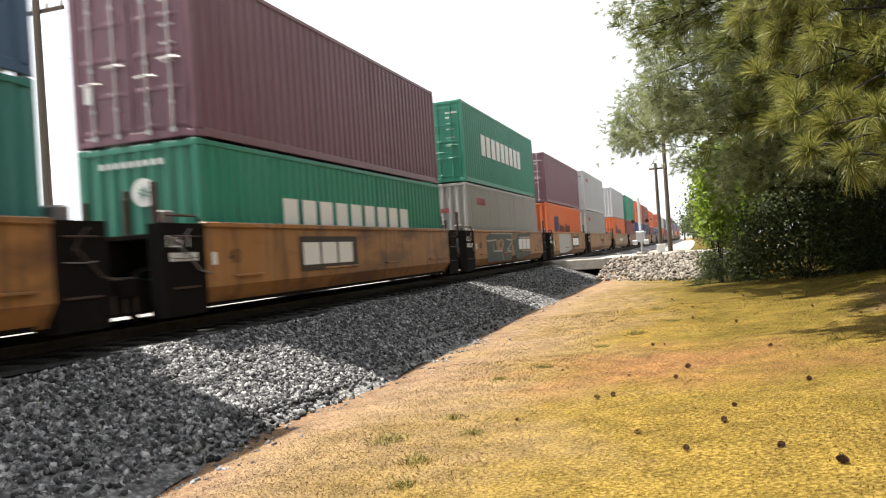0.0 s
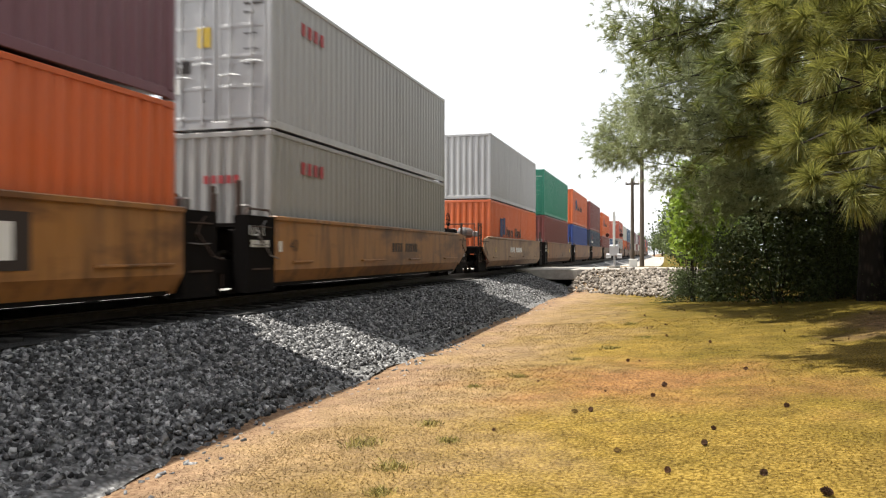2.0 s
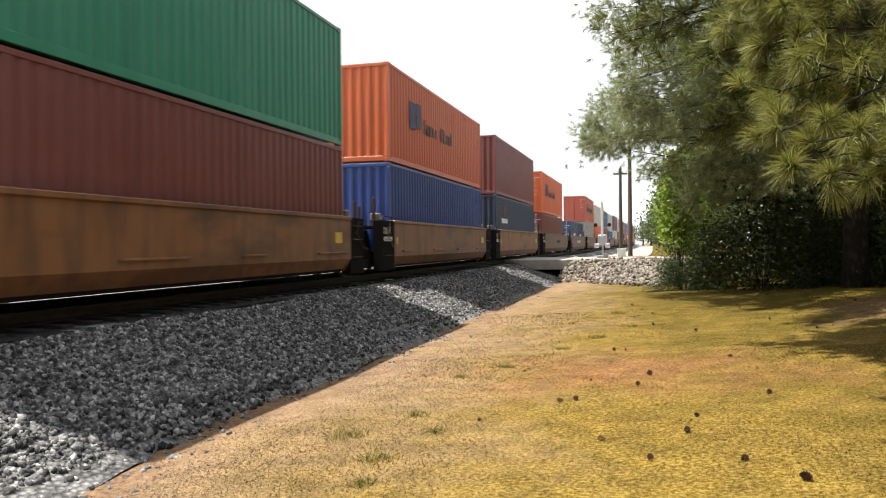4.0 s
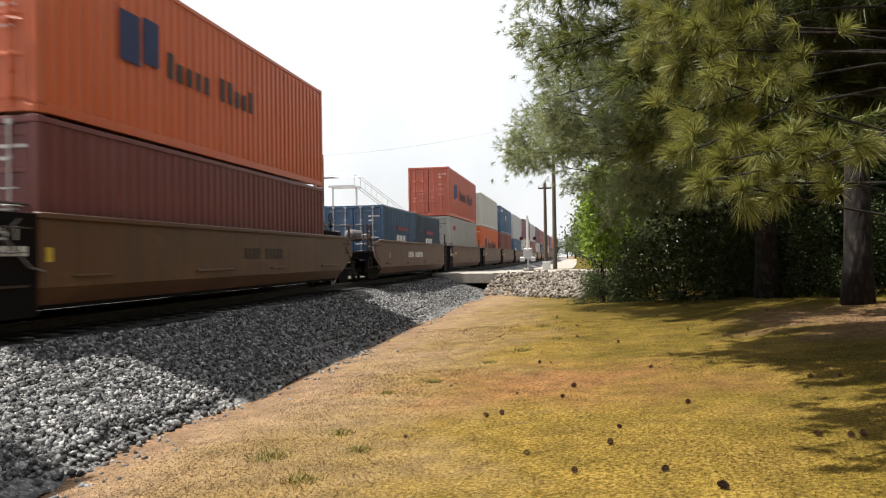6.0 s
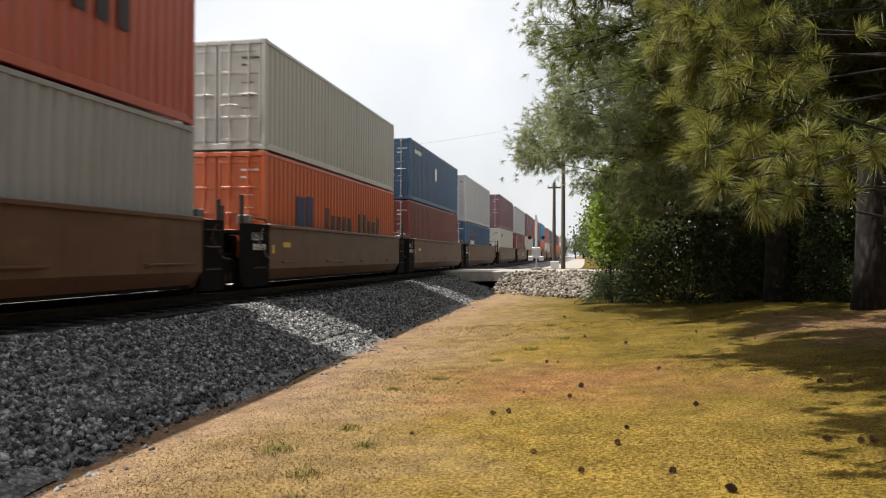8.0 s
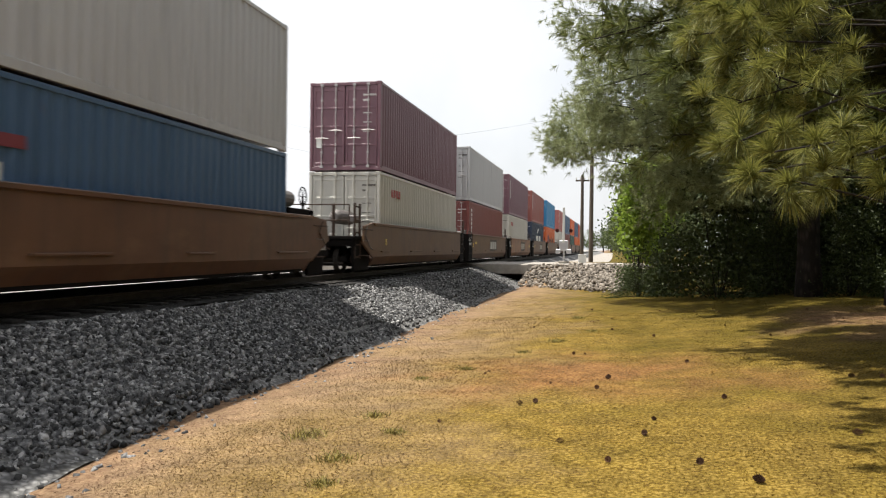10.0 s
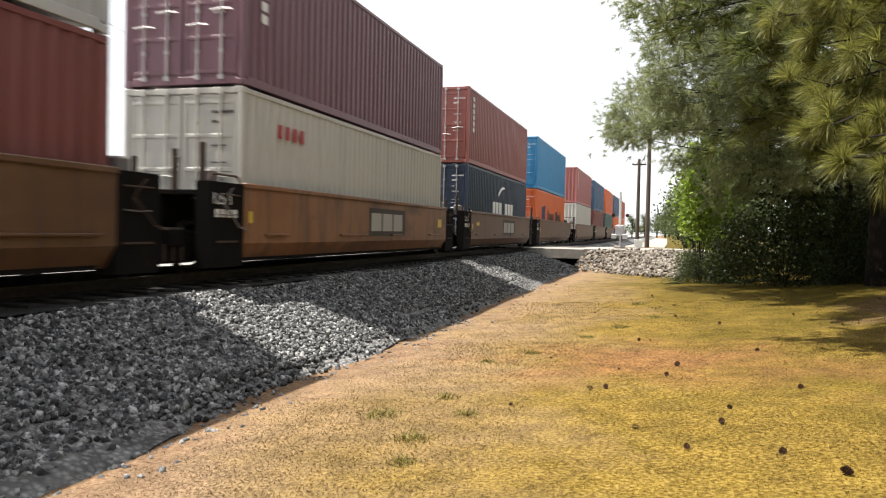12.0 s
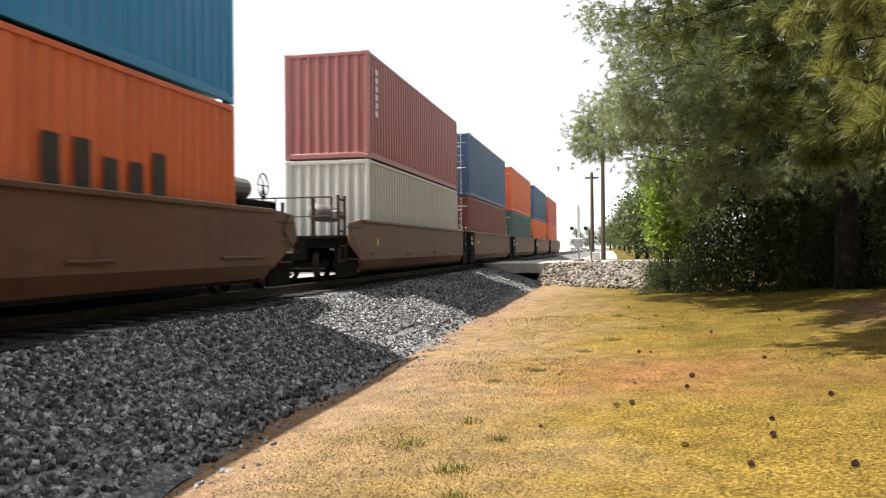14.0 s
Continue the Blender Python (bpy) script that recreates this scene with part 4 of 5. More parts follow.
def pine(words, base_at, height, radius, tips, seed, twigs=14, tufts=5, count=22, length=0.2, width=0.006, material=NEEDLE, lean=0.3, bent=False, trunked=True, tree=None, clear=0.0, brush=0.5, clump=3, ball=0.08, twig=1.0, start=0.3):
    """Trunk, limbs that run out to the given tips (in the tree's space), and needle tufts on their twigs."""
    rng = np.random.default_rng(seed)
    if tree is None:
        tree = tagged(new("pine_tree"), words, "tree", "pine trees beside the track")
        tree.matrix_basis = pose(*base_at)
    n = 12
    trunk = [(lean * math.sin(2.2 * k / n), lean * 0.6 * math.sin(3.1 * k / n + 1) - lean * 0.5, -0.3 + (height + 0.3) * k / n) for k in range(n + 1)]
    rad = [radius * (1.25 if k == 0 else 1) * (1 - 0.85 * k / n) for k in range(n + 1)]
    if trunked:
        part("trunk", Build().tube(trunk, rad, 12), BARK, tree, smooth=True)
    pos, way = [], []
    for tx, ty, tz in tips:
        reach = math.hypot(tx, ty)
        z0 = min(max(tz + reach * rng.uniform(-0.1, 0.12), 1.6), height * 0.95)
        k = z0 / height * n
        i = int(min(k, n - 1))
        a = Vector(trunk[i]).lerp(Vector(trunk[i + 1]), min(1, k - i))
        pts = curve_pts(a, (tx, ty, tz), rng.uniform(-0.05, 0.3) * reach)
        limbs = Build()
        r0 = 0.006 + 0.0024 * reach
        limbs.tube(pts, [r0 * (1 - 0.8 * t) + 0.004 for t in np.linspace(0, 1, len(pts))], 6)
        d = (pts[-1] - pts[0]).normalized()
        for _ in range(twigs):
            t = rng.uniform(start, 1.0) ** 0.8
            j = min(int(t * 5), 4)
            p = pts[j].lerp(pts[j + 1], t * 5 - j)
            u = (d * rng.uniform(0.2, 1.0) + Vector(rng.normal(0, 0.55, 3)) + Vector((0, 0, 0.12))).normalized()
            ln = twig * rng.uniform(0.35, 1.0) * (0.5 + 0.12 * reach) * (1.25 - 0.5 * t)
            q = p + u * ln
            if clear and q.z + base_at[2] < clear + 0.045 * (q.y + base_at[1]):
                continue
            limbs.tube([p, q], [0.006, 0.0025], 3, False)
            for s in (np.linspace(0.35, 1.0, tufts) if tufts > 1 else (1.0,)):
                pos.append(p + u * ln * s + Vector(rng.normal(0, 0.07, 3)))
                way.append((u + Vector(rng.normal(0, 0.6, 3)) + Vector((0, 0, 0.2))).normalized())
        for _ in range(clump):
            pos.append(pts[-1] + Vector(rng.normal(0, ball, 3)))
            way.append((d + Vector(rng.normal(0, 0.5, 3)) + (pos[-1] - pts[-1]) * 2).normalized())
        part("limb", limbs, BARK, tree)
    v, f = needles(rng, np.array(pos), np.array(way), count, length, width, bent=bent, brush=brush)
    me = fast_mesh("crown", v, f)
    tagged(piece("crown", me, material, tree, "long green needle tufts"), kind="stuff")
    return tree


def ring_tips(rng, n, r0, r1, z0, z1, a0=0.0, a1=360.0):
    out = []
    for _ in range(n):
        a, h = radians(rng.uniform(a0, a1)), rng.uniform(0, 1)
        r = rng.uniform(r0, r1) * (1 - 0.55 * h ** 2)
        out.append((r * math.cos(a), r * math.sin(a), z0 + (z1 - z0) * h))
    return out


rng = np.random.default_rng(11)


def zat(x, y):
    return float(lawn_z(x, y))


# the farther pine, whose limbs stand against the sky
TA = (5.2, 27.5, zat(5.2, 27.5))
tips = [(x - TA[0], y - TA[1], z - TA[2]) for x, y, z in (
    (-2.1, 23.5, 5.3), (-1.6, 22.2, 4.7), (-1.9, 24.2, 5.0), (-1.9, 24.6, 8.7), (-1.7, 23.0, 9.6), (-0.9, 24.5, 8.0), (-1.2, 20.5, 6.4), (-1.2, 19.8, 5.5),
    (-0.9, 21.0, 5.4), (-0.6, 21.5, 4.6), (-0.2, 23.5, 7.0), (0.4, 24.7, 7.4), (-0.8, 23.5, 10.6), (-1.2, 24.5, 11.5), (0.3, 22, 9.6),
    (0.6, 23.5, 3.2), (0.8, 22.0, 3.6), (1.5, 21.0, 4.2), (2.2, 21.0, 3.4), (1.2, 23, 8.8), (2.2, 22, 6.3), (0.8, 22, 6.2), (1.4, 20.5, 5.3), (2.8, 20.4, 5.0), (3.6, 20.5, 3.6))]
tips += [(x + rng.normal(0.35, 0.45), y + rng.normal(0, 0.6), z + rng.normal(0.1, 0.45)) for x, y, z in tips for _ in range(3)]
tips = [(x + 0.4, y, z) for x, y, z in tips]
tips += ring_tips(rng, 30, 2.5, 5.0, 3.2, 15.5) + ring_tips(rng, 46, 2.5, 6.5, 3.4, 12.0, 160, 330)
far_pine = pine("tall grey-green pine with long limbs against the sky", TA, 17, 0.24, tips, 21, twigs=16, tufts=5, count=22, length=0.19, width=0.014, clear=1.6, brush=1.4, clump=44, ball=0.29)

# the near pine, one low limb reaching towards the camera
TB = (5.6, 9.5, zat(5.6, 9.5))
near = [(x - TB[0], y - TB[1], z - TB[2]) for x, y, z in (
    (0.81, 6.32, 2.47), (1.13, 6.02, 2.4), (1.41, 6.12, 2.32), (1.63, 5.92, 2.34), (0.94, 5.82, 2.22), (1.19, 5.72, 2.16), (1.53, 6.02, 2.21), (1.89, 6.32, 2.36))]
limb_b = pine("near pine with long yellow-green needles and low limbs", TB, 15, 0.22, near, 5, twigs=4, tufts=1, count=210, length=0.21, width=0.0046, material=NEEDLE_NEAR, bent=True, clear=2.12, twig=0.3, start=0.8, clump=2)
upper = [(x - TB[0], y - TB[1], z - TB[2]) for x, y, z in (
    (0.74, 7.62, 4.04), (0.97, 7.22, 3.8), (1.14, 7.02, 3.49), (1.26, 6.82, 3.14), (0.93, 7.42, 3.39), (1.02, 7.02, 2.95), (0.73, 8.02, 3.83), (1.39, 7.02, 3.67), (0.82, 7.42, 4.29), (1.21, 7.02, 4.08))]
pine("", TB, 15, 0.22, upper, 7, twigs=8, tufts=1, count=150, length=0.22, width=0.0046, material=NEEDLE_NEAR, bent=True, trunked=False, tree=limb_b, clear=2.1, twig=0.5, start=0.7)
mid = [(x - TB[0], y - TB[1], z - TB[2]) for x, y, z in (
    (-0.4, 12.0, 4.9), (0.2, 11.5, 5.6), (0.84, 12.0, 3.4), (0.6, 11.0, 4.2), (1.2, 10.0, 4.4), (0.9, 9.5, 5.2), (1.5, 9.0, 3.4), (1.6, 10.5, 3.2), (2.2, 9.0, 3.0), (0.3, 10.5, 6.4), (1.0, 9.0, 6.4), (2.4, 10.0, 4.6),
    (2.0, 12.5, 2.9), (1.2, 13.0, 4.0))]
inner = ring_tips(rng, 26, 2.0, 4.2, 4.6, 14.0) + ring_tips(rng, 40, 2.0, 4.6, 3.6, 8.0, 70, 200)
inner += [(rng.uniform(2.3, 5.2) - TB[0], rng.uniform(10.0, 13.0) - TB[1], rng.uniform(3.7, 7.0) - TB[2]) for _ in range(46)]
pine("", TB, 15, 0.22, mid, 6, twigs=20, tufts=3, count=40, length=0.23, width=0.019, brush=1.8, material=NEEDLE_MID, trunked=False, tree=limb_b, clear=2.1, start=0.72)

# inner tufts, with the crown's shade put into their colour
pine("", TB, 15, 0.22, inner, 10, twigs=18, tufts=3, count=34, length=0.23, width=0.018, brush=1.8, material=NEEDLE_SHADE, trunked=False, tree=limb_b, clear=2.1)
# its high limbs, which shade the lawn
high = [(rng.uniform(-0.9, 4.2), rng.uniform(9.9, 14.0), rng.uniform(7.4, 8.8)) for _ in range(90)] + [(rng.uniform(2.4, 5.4), rng.uniform(7.0, 9.6), rng.uniform(6.0, 7.6)) for _ in range(44)]
high += [(rng.uniform(-0.6, 1.0), rng.uniform(4.6, 5.4), rng.uniform(6.4, 7.2)) for _ in range(5)]
high = [(x - TB[0], y - TB[1], z - TB[2]) for x, y, z in high]
pine("", TB, 15, 0.22, high, 8, twigs=20, tufts=3, count=26, length=0.25, width=0.03, brush=1.8, material=NEEDLE_MID, trunked=False, tree=limb_b, twig=0.75, start=0.8)
streaks = [(rng.uniform(-2.2, 1.5) - TA[0], rng.uniform(14.2, 20.0) - TA[1], rng.uniform(9.4, 10.8) - TA[2]) for _ in range(30)]
pine("", TA, 17, 0.24, streaks, 9, twigs=20, tufts=3, count=26, length=0.25, width=0.03, brush=1.8, material=NEEDLE, trunked=False, tree=far_pine, twig=0.6, start=0.85)

# two stout pines at the edge of the wood, bare below
bare = pine("stout dark pine trunk bare below its crown", (6.2, 18.6, zat(6.2, 18.6)), 17, 0.31, ring_tips(rng, 26, 1.4, 2.8, 6.6, 16.0), 33, twigs=12, tufts=4, count=15, length=0.27, width=0.03, lean=0.12)
copy_thing(bare, pose(5.15, 22.3, zat(5.15, 22.3), 0, 0, 120))

# pines farther into the wood
gen = pine("pine in the shaded wood edge", (8.2, 19.5, zat(8.2, 19.5)), 16, 0.21, ring_tips(rng, 44, 2.2, 4.6, 2.6, 15.0), 31, twigs=14, tufts=4, count=15, length=0.27, width=0.03)
for x, y, a in ((11.5, 27.5, 80), (8.0, 31.0, 150), (14.5, 22.0, 200), (12.5, 13.5, 260), (18.0, 30.0, 20), (9.5, 7.5, 310), (5.5, 38.5, 100), (17.0, 8.0, 50), (9.0, -4.0, 170)):
    copy_thing(gen, pose(x, y, zat(x, y), 0, 0, a))


def shrub(words, at, size, count, leaf, seed, material, stems=5, group="shrubs at the wood edge"):
    rng = np.random.default_rng(seed)
    s = tagged(new("shrub" if "sapling" not in words else "sapling"), words, "shrub", group)
    s.matrix_basis = pose(*at)
    centres = []
    for _ in range(stems * 4):
        a, r, h = rng.uniform(0, 6.28), rng.uniform(0.1, 1) ** 0.7, rng.uniform(0.5 if "sapling" in words else 0.0, 1)
        c = Vector((math.cos(a) * r * size[0] * (1.05 - 0.5 * h), math.sin(a) * r * size[1] * (1.05 - 0.5 * h), h * size[2]))
        centres.append(c)
        part("stem", Build().tube(curve_pts((c.x * 0.15, c.y * 0.15, -0.1), c, 0.2), [0.016, 0.014, 0.012, 0.01, 0.007, 0.004], 4), BARK, s)
    cs = np.array(centres)[rng.integers(0, len(centres), count)]
    p = cs + rng.normal(0, 1, (count, 3)) * np.array(size) * [0.22, 0.22, 0.13]
    p[:, 2] = np.maximum(p[:, 2], 0.05)
    v, f = leaves(rng, p, leaf)
    tagged(piece("foliage", fast_mesh("foliage", v, f), material, s), kind="stuff")
    return s


# taller ones deeper in the wood
TALL = ((6.5, 30, 21), (8.5, 32, 111), (10.5, 31, 201), (12.5, 29, 291), (9.5, 35.5, 61), (7.2, 35, 151), (13, 34, 241), (15.5, 30, 331), (4.8, 33.5, 91), (17, 25, 181), (18.5, 20, 271), (19, 15, 1), (18, 10, 121), (8.8, 27, 231), (11, 24.5, 311), (13.5, 25, 41))
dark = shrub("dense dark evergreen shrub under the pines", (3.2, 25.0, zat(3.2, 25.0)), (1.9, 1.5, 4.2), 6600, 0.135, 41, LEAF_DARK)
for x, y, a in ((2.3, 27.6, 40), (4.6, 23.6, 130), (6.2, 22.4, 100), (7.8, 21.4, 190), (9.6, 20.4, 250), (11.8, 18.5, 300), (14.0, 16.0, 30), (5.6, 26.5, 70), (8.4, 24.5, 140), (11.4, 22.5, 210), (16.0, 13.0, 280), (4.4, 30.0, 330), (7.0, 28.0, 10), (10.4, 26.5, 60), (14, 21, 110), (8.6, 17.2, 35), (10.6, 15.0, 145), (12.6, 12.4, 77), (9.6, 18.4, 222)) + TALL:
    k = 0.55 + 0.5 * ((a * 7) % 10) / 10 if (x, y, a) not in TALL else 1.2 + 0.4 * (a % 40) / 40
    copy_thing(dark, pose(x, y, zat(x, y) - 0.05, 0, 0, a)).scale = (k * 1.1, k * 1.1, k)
shrub("bright green broadleaf sapling at the wood edge", (0.85, 27.3, zat(0.85, 27.3)), (1.15, 0.95, 3.9), 3600, 0.17, 42, LEAF_BRIGHT, 4, "saplings")
shrub("bright green broadleaf sapling behind the first one", (1.9, 33.5, zat(1.9, 33.5)), (1.2, 1.1, 4.8), 2600, 0.16, 43, LEAF_BRIGHT, 4, "saplings")
low = copy_thing(dark, pose(0.9, 26.5, zat(0.9, 26.5) - 0.05, 0, 0, 200))
low.scale = (0.5, 0.4, 0.24)
low = copy_thing(dark, pose(1.5, 30.4, zat(1.5, 30.4) - 0.05, 0, 0, 20))
low.scale = (0.7, 0.6, 0.5)
weeds = shrub("dry yellowish weeds at the foot of the shrubs", (1.3, 28.6, zat(1.3, 28.6)), (0.7, 0.6, 0.9), 900, 0.09, 44, LEAF_FAR, 4, "weeds")
copy_thing(weeds, pose(0.6, 29.8, zat(0.6, 29.8), 0, 0, 90))


def broadleaf(words, at, height, spread, count, seed):
    rng = np.random.default_rng(seed)
    t = tagged(new("broadleaf_tree"), words, "tree", "distant trees")
    t.matrix_basis = pose(*at)
    part("trunk", Build().tube([(0, 0, -0.5), (0.1, 0, height * 0.3), (0, 0.1, height * 0.75)], [0.3, 0.22, 0.08], 8), BARK, t)
    b = Build()
    cs = []
    for _ in range(34):
        a, h = rng.uniform(0, 6.28), rng.uniform(0.15, 1)
        r = spread * rng.uniform(0.2, 1) * math.sin(math.pi * (0.15 + 0.8 * h)) ** 0.6
        c = Vector((r * math.cos(a), r * math.sin(a), h * height))
        cs.append(c)
        b.tube(curve_pts((0, 0, min(h * 0.6, 0.6) * height), c, 0.3, 4), [0.09, 0.06, 0.04, 0.02], 4, False)
    tagged(part("branchwork", b, BARK, t), kind="stuff")
    c = np.array(cs)[rng.integers(0, len(cs), count)]
    v, f = leaves(rng, c + rng.normal(0, 1, (count, 3)) * [spread * 0.2, spread * 0.2, height * 0.075], 0.4)
    tagged(piece("crown", fast_mesh("crown", v, f), LEAF_FAR, t), kind="stuff")
    return t


far_tree = broadleaf("leafy green tree in the distance", (3.2, 60, 0.4), 8.5, 3.0, 2500, 51)
rng = np.random.default_rng(52)
spots = [(1.7, 61, 0.6), (1.5, 76, 0.75), (3.0, 54, 0.62), (6.5, 68, 1.1), (3.6, 82, 1.0), (9, 90, 1.3), (3.0, 105, 1.1), (6, 125, 1.2), (2.5, 150, 1.1), (8, 170, 1.3), (2.5, 200, 1.2), (5, 240, 1.3), (2, 290, 1.4), (14, 62, 1.1), (20, 75, 1.2),
         (-1, 350, 1.4), (-6, 470, 1.5), (-13, 465, 1.5), (-20, 460, 1.4), (1, 440, 1.5), (8, 420, 1.6)]
spots += [(-62 - 15 * rng.random(), 20 + 11.0 * k, 0.6 + 0.3 * rng.random()) for k in range(10)] + [(-42 - 14 * rng.random(), 130 + 22 * k, 0.9 + 0.4 * rng.random()) for k in range(12)]
for x, y, s in spots:
    t = copy_thing(far_tree, pose(x, y, 0.2 if x > -10 else -0.35, 0, 0, (x * 37 + y * 11) % 360))
    t.scale = (s, s, s)
# wood that closes the place to the right and behind
for k in range(16):
    x, y = 24 + 10 * rng.random(), -34 + 7.5 * k
    copy_thing(far_tree, pose(x, y, zat(x, y), 0, 0, 50 * k)).scale = (1.3, 1.3, 1.4)
for k in range(9):
    x, y = -34 + 7 * k, -42 - 6 * rng.random()
    copy_thing(far_tree, pose(x, y, -0.3, 0, 0, 70 * k)).scale = (1.2, 1.2, 1.2)

# ---- line-side things ----


def utility_pole(words, at, height, arms, lean=0.0):
    p = tagged(new("utility_pole"), words, "utility pole", "utility poles")
    p.matrix_basis = pose(*at, lean, 0, 0)
    part("pole", Build().tube([(0, 0, -0.6), (0, 0, height)], [0.16, 0.1], 10), POLE, p)
    for k, (z, half) in enumerate(arms):
        arm = part("crossarm", Build().box(-half, half, 0.1, 0.2, z - 0.06, z + 0.06, 0.01), POLE, p)
        for x in np.linspace(-half * 0.92, half * 0.92, 4):
            part("insulator", Build().tube([(x, 0.15, z + 0.06), (x, 0.15, z + 0.14), (x, 0.15, z + 0.24)], [0.03, 0.06, 0.03], 8), SIGN_WHITE, arm)
    return p


utility_pole("weathered wooden utility pole by the level crossing", (-1.5, 52, 0.7), 10.4, [(9.9, 0.8)])
utility_pole("thin wooden utility pole by the level crossing", (-2.35, 58, 0.6), 6.6, [(6.2, 0.5)])
utility_pole("tall wooden power pole beyond the railway", (-20.3, 20, -0.35), 13.2, [(12.0, 1.2), (11.0, 1.0)])
utility_pole("tall wooden power pole with crossarms beyond the railway", (-23.7, 60, -0.35), 13.6, [(11.6, 1.4), (13.0, 0.7)])
utility_pole("stout wooden pole beyond the railway", (-25.8, 70, -0.35), 12.2, [])
utility_pole("wooden pole with one crossarm beyond the railway", (-23.9, 70, -0.35), 12.0, [(9.8, 1.6)])
utility_pole("thin wooden pole beyond the railway", (-26.5, 75, -0.35), 11.2, [(9.9, 0.9)])
for k, (a, b_, sag) in enumerate((((-21.2, 20.1, 11.8), (-24.8, 60.1, 11.45), 1.1), ((-20.3, 20.1, 9.5), (-23.7, 60.1, 9.3), 0.9), ((-24.8, 60.1, 11.45), (-23.9, 70.1, 10.0), 0.3), ((-1.5, 52.1, 10.9), (-25.8, 70, 11.6), 0.5))):
    cable = new("overhead_wire")
    tagged(cable, "thin dark overhead wire between poles", "wire", "overhead wires")
    part("strand", Build().tube(curve_pts(a, b_, -sag * 2, 10), 0.006, 5), WIRE, cable)

# stair and tank structure beyond the railway
stair = tagged(new("steel_stairway"), "grey steel stair with handrails beyond the railway", "stairs")
stair.matrix_basis = pose(-20.5, 66, -0.35)
part("platform", Build().box(-1.2, 1.2, -1, 1, 8.4, 8.55), ALU, stair)
for x in (-1.1, 1.1):
    part("leg", Build().box(x - 0.07, x + 0.07, -0.07, 0.07, 0, 8.4), ALU, stair)
for y in (-1, 1):
    part("handrail", Build().tube([(-1.2, y, 9.5), (1.2, y, 9.5), (5.2, y, 6.4)], 0.04, 6).tube([(1.2, y, 8.5), (5.2, y, 5.4)], 0.06, 6), ALU, stair)
    for k in range(5):
        part("baluster", Build().tube([(1.2 + k, y, 8.5 - 0.775 * k), (1.2 + k, y, 9.5 - 0.775 * k)], 0.025, 5), ALU, stair)

gate = tagged(new("crossing_signal"), "level crossing signal mast with lamps and counterweighted gate arm", "crossing signal")
gate.matrix_basis = pose(-2.78, 44.0, 0.8)
part("mast", Build().tube([(0, 0, 0), (0, 0, 3.0)], 0.055, 8), ALU, gate)
part("base", Build().box(-0.3, 0.3, -0.3, 0.3, -0.2, 0.18, 0.03), ROAD, gate)
part("gate_mechanism", Build().box(-0.25, 0.25, -0.5, -0.08, 0.75, 1.35, 0.04), ALU, gate)
part("gate_arm", Build().box(-0.06, 0.06, -0.6, -0.52, 1.2, 3.2, 0.01), SIGN_WHITE, gate)
for s in (-1, 1):
    part("counterweight", Build().box(s * 0.3 - 0.14, s * 0.3 + 0.14, -0.62, -0.5, 0.6, 0.85, 0.03), ALU, gate)
    lamp = part("signal_lamp", Build().tube([(s * 0.38, -0.1, 1.9), (s * 0.38, -0.16, 1.9)], 0.11, 16), LETTER_BLACK, gate)
    part("lens", Build().tube([(s * 0.38, -0.17, 1.9), (s * 0.38, -0.19, 1.9)], 0.08, 12), LENS_RED, lamp)
cab = tagged(new("relay_cabinet"), "white metal relay cabinet by the crossing", "cabinet")
cab.matrix_basis = pose(-1.9, 47.8, 0.78)
part("body", Build().box(-0.24, 0.24, -0.2, 0.2, 0, 0.5, 0.02), SIGN_WHITE, cab)
part("lid", Build().box(-0.27, 0.27, -0.23, 0.23, 0.5, 0.55, 0.015), SIGN_WHITE, cab)
far_road = tagged(new("lane"), "pale lane running beside the track beyond the crossing", "road", kind="structure")
b = Build()
ln = [(-3.4, 47.5, 0.78), (-2.6, 70, 0.55), (-2.4, 110, 0.42), (-2.4, 260, 0.42)]
for (x0, y0, z0), (x1, y1, z1) in zip(ln, ln[1:]):
    b.add([(x0 - 1.4, y0, z0), (x0 + 2.2, y0, z0), (x1 + 2.2, y1, z1), (x1 - 1.4, y1, z1), (x0 - 1.4, y0, z0 - 0.3), (x0 + 2.2, y0, z0 - 0.3), (x1 + 2.2, y1, z1 - 0.3), (x1 - 1.4, y1, z1 - 0.3)],
          [(0, 1, 2, 3), (0, 3, 7, 4), (1, 5, 6, 2)])
part("lane_surface", b, ROAD, far_road)

# ---- small things on the ground ----
b = Build()
n = 9
for k in range(n):
    z = 0.1 * k / (n - 1)
    r = 0.042 * math.sin(math.pi * (0.12 + 0.8 * k / (n - 1)))
    for j in range(7):
        a = 2 * math.pi * (j + 0.5 * (k % 2)) / 7
        c, s = math.cos(a), math.sin(a)
        b.add([(0, 0, z), (r * 0.7 * c - 0.012 * s, r * 0.7 * s + 0.012 * c, z), (r * 1.15 * c, r * 1.15 * s, z + 0.012), (r * 0.7 * c + 0.012 * s, r * 0.7 * s - 0.012 * c, z)], [(0, 1, 2), (0, 2, 3)])
cone_me = b.mesh("cone")
cone_me.materials.append(CONE)
rng = np.random.default_rng(61)
cones = [(-0.10, 9.95), (-0.20, 9.28), (-0.82, 8.35), (-0.96, 8.21), (-0.64, 12.38), (1.04, 11.31), (0.27, 6.91), (0.72, 14.60), (-0.04, 6.11), (0.99, 5.47), (1.93, 6.90), (2.21, 6.86), (2.32, 6.82), (-0.49, 6.67), (-0.56, 21.03), (-0.03, 18.39), (-0.03, 15.86), (0.35, 7.51), (0.65, 6.02), (2.66, 9.69), (2.98, 9.59), (4.17, 18.35), (1.15, 8.65)]
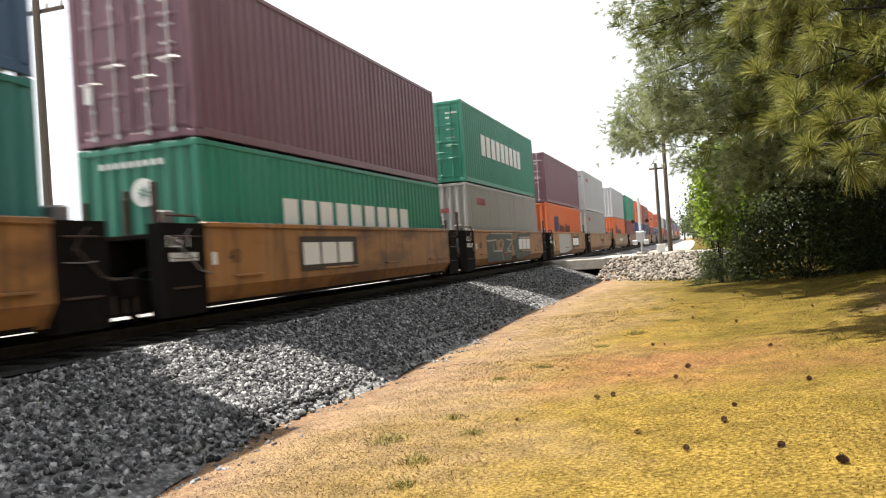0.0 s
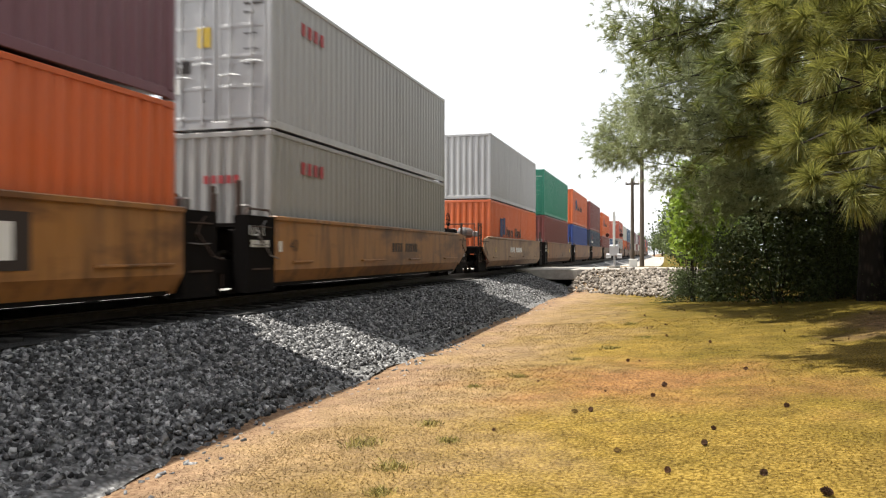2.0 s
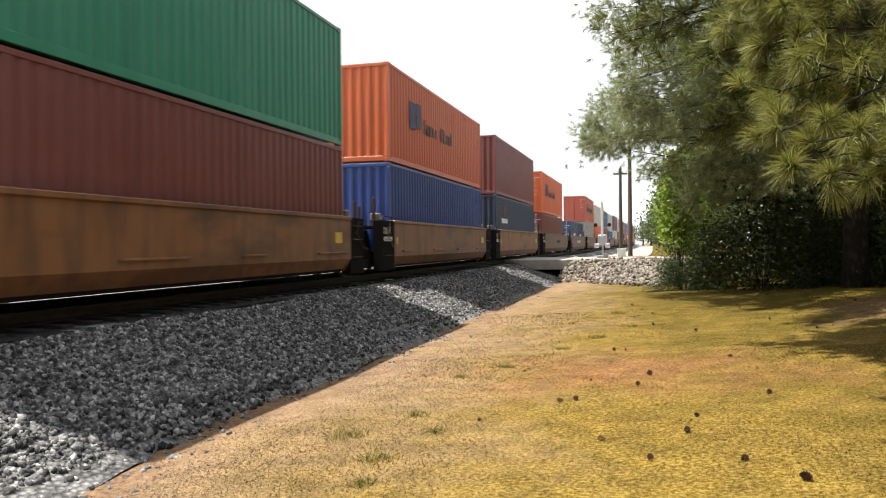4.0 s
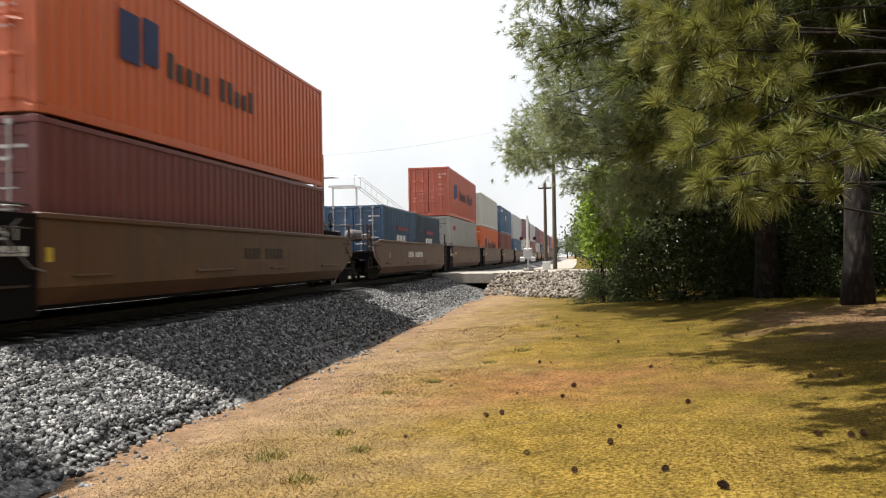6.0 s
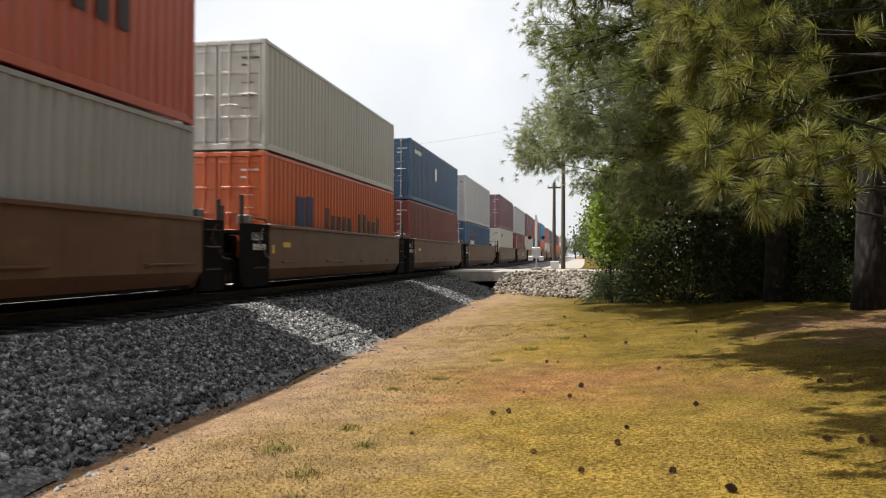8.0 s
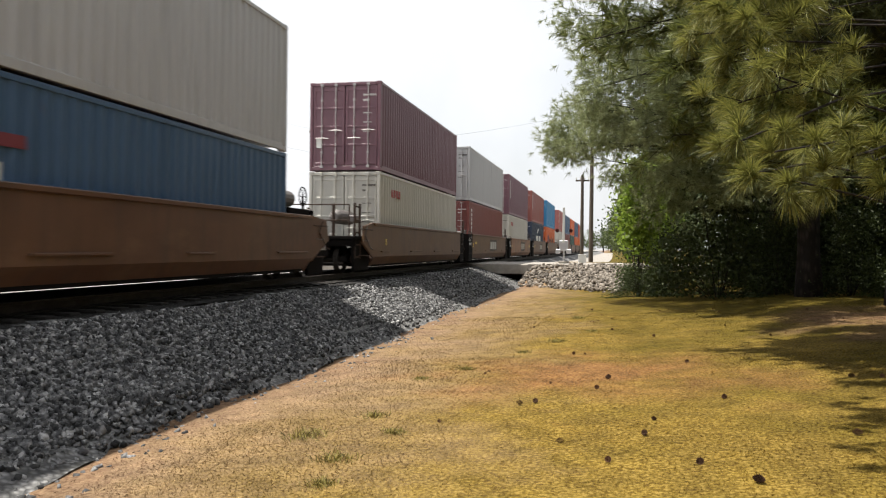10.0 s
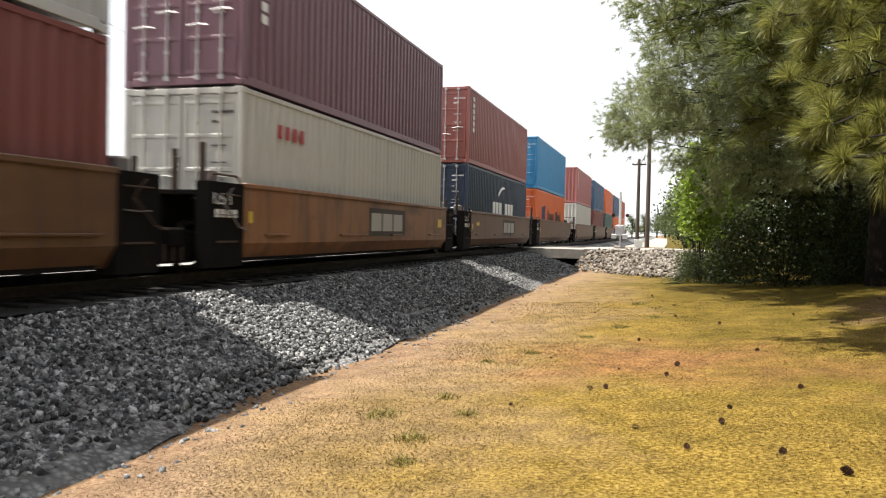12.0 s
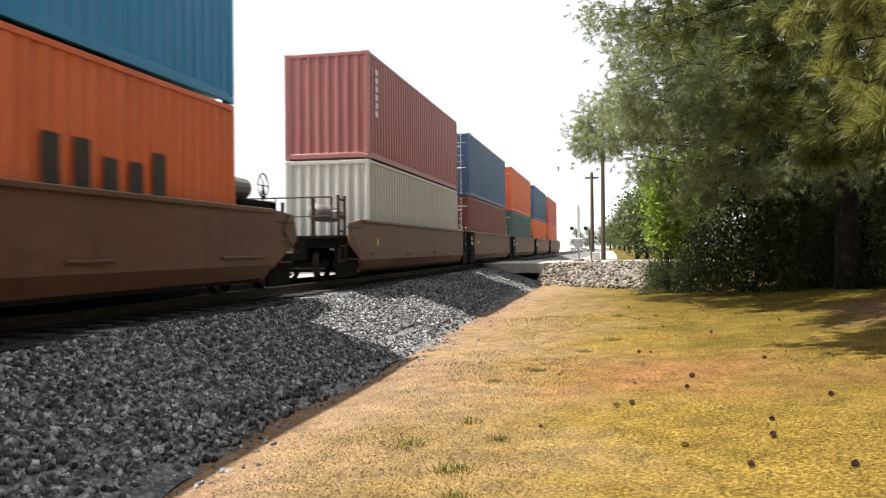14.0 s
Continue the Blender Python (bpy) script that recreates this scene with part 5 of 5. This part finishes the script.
cones += [(rng.uniform(-1.8, 3.8), 6.0 + 20 * rng.random() ** 0.7) for _ in range(44)]
for k, (x, y) in enumerate(cones):
    c = tagged(new("pine_cone", cone_me), "fallen brown pine cone lying on the dry lawn", "pine cone", "pine cones on the lawn")
    s = (0.75 if k in (0, 9) else 0.65 if k in (10, 11, 12) else 0.5 if k < 23 else 0.33) + 0.2 * rng.random()
    c.matrix_basis = pose(x, y, zat(x, y) + 0.038 * s, 80 + 20 * rng.random(), 0, 360 * rng.random()) @ Matrix.Scale(s, 4)

tuft_rng = np.random.default_rng(62)
for k, (x, y, s) in enumerate([(-2.82, 6.71, 1.3), (-2.25, 5.93, 1.1), (-2.45, 7.68, 0.9), (-2.04, 10.70, 0.8), (-0.99, 13.96, 1.1), (-2.10, 5.25, 0.8), (-2.03, 6.95, 0.7), (-0.85, 18.88, 1.2), (-2.52, 9.98, 0.6), (-1.45, 12.64, 0.7), (-0.42, 15.66, 0.7)]):
    n = 200
    p = np.c_[tuft_rng.normal(0, 0.075 * s, n), tuft_rng.normal(0, 0.075 * s, n), np.zeros(n)]
    d = unit(np.c_[tuft_rng.normal(0, 0.6, n), tuft_rng.normal(0, 0.6, n), np.ones(n)])
    v, f = needles(tuft_rng, p, d, 1, 0.11 * s, 0.006, 0.5, 0.9)
    t = new("grass_tuft", fast_mesh("grass_tuft", v, f))
    t.data.materials.append(TUFT)
    t.matrix_basis = pose(x, y, zat(x, y))
    tagged(t, "small greener grass tuft standing out of the dry lawn", "grass", "grass tufts", "stuff")

# short turf
rng = np.random.default_rng(63)
blocks = []
for y0, y1, x0, x1, per in ((3.2, 7.5, -4.4, 4.5, 3000), (7.5, 12, -4.4, 6, 1500), (12, 20, -4.4, 7, 520), (20, 30, -4.4, 6, 130)):
    n = int((y1 - y0) * (x1 - x0) * per)
    blocks.append(np.c_[rng.uniform(x0, x1, n), rng.uniform(y0, y1, n)])
xy = np.concatenate(blocks)
keep = rng.random(len(xy)) > np.clip((-3.4 - xy[:, 0]) / 1.1, 0, 0.85)
xy = xy[keep]
p = np.c_[xy, lawn_z(xy[:, 0], xy[:, 1]) - 0.003]
n = len(p)
far = np.clip(xy[:, 1] / 9, 0.8, 2.2)[:, None]
d = unit(np.c_[rng.normal(0, 1.3, n), rng.normal(0, 1.3, n), np.ones(n)])
side = unit(np.cross(d, rng.normal(size=(n, 3)))) * 0.005 * far
ln = (rng.uniform(0.01, 0.024, n) * np.where(xy[:, 0] < -1.5, 1.3, 1.0))[:, None]
v = np.stack([p - side, p + side, p + d * ln], 1).reshape(-1, 3)
turf = new("turf", fast_mesh("turf", v, np.arange(3 * n).reshape(-1, 3)))
turf.data.materials.append(BLADE)
tagged(turf, "short dry yellow-green grass blades of the lawn", "grass", kind="stuff")


# ---- stones ----
CUBE = np.array([(x, y, z) for x in (-1, 1) for y in (-1, 1) for z in (-1, 1)], float)
CUBE_F = np.array([(0, 1, 3), (0, 3, 2), (4, 6, 7), (4, 7, 5), (0, 4, 5), (0, 5, 1), (2, 3, 7), (2, 7, 6), (0, 2, 6), (0, 6, 4), (1, 5, 7), (1, 7, 3)])


def stones(rng, pos, size):
    """Broken angular stones: cubes squeezed, chipped and turned."""
    n = len(pos)
    v = CUBE[None] * rng.uniform(0.38, 1.05, (n, 1, 3)) * rng.uniform(0.6, 1.05, (n, 8, 1))
    v = np.einsum("nij,nkj->nki", turned(rng, n), v) * (size * rng.uniform(0.6, 1.25, n) / 2)[:, None, None]
    v = v + pos[:, None]
    f = (np.arange(n)[:, None, None] * 8 + CUBE_F[None]).reshape(-1, 3)
    return v.reshape(-1, 3), f


rng = np.random.default_rng(71)
blocks = []
for y0, y1, per in ((2.5, 9, 760), (9, 16, 560), (16, 26, 320), (26, 40, 130)):
    n = int((y1 - y0) * 2.75 * per)
    blocks.append(np.c_[rng.uniform(-6.92, TOE_X - 0.28, n), rng.uniform(y0, y1, n)])
    m = int(n * 0.03)
    blocks.append(np.c_[TOE_X - 0.3 + np.abs(rng.normal(0, 0.3, m)), rng.uniform(y0, y1, m)])
xy = np.concatenate(blocks)
xy[:, 0] += np.where(xy[:, 0] > -5.2, 0.1 * np.sin(xy[:, 1] * 0.55) + 0.08 * np.sin(xy[:, 1] * 1.31 + 1), 0)
z = np.maximum(ballast_z(xy[:, 0]) + 0.005, lawn_z(xy[:, 0], xy[:, 1]) - 0.02)
z = z + 0.03 * np.sin(xy[:, 1] * 0.9) * np.sin(xy[:, 0] * 1.7) * (xy[:, 0] < TOE_X)
order = np.argsort(np.hypot(xy[:, 0], xy[:, 1] - 2))
pos = np.c_[xy, z + rng.uniform(-0.01, 0.025, len(z))][order]
v, f = stones(rng, pos[300:], 0.07)
tagged(piece("loose_stones", fast_mesh("loose_stones", v, f), STONE, ballast), kind="stuff")
shapes = []
for k in range(12):
    v, f = stones(rng, np.zeros((1, 3)), 0.07)
    me = fast_mesh("stone", v, f)
    me.materials.append(STONE)
    shapes.append(me)
for k in range(300):
    piece("stone", shapes[k % 12], STONE, ballast, m=pose(*pos[k], *(360 * rng.random(3))))

# rubble on the embankment of the crossing
n = 6500
xy = np.c_[rng.uniform(-4.6, 1.6, n), rng.uniform(29.5, 40.2, n)]
xy = xy[xy[:, 1] > 37.6 - 1.9 * (np.clip(xy[:, 0], -4.2, 0.4) + 4.2)]
rub = tagged(new("rubble_bank"), "pale limestone rubble on the bank below the crossing", "rubble", kind="stuff")
v, f = stones(rng, np.c_[xy, lawn_z(xy[:, 0], xy[:, 1]) + 0.02 + rng.uniform(-0.1, 0.12, len(xy))], rng.uniform(0.05, 0.25, len(xy)))
tagged(piece("rubble", fast_mesh("rubble", v, f), RIPRAP, rub), kind="stuff")


def motions():
    """The train runs towards the camera at a steady speed."""
    for thing, y, z in MOVERS:
        walk(thing, [(t, pose(TRACK_X, y - SPEED * t, z)) for t in (0.0, 3.5, 7.0, 10.5, 14.0)])


motions()
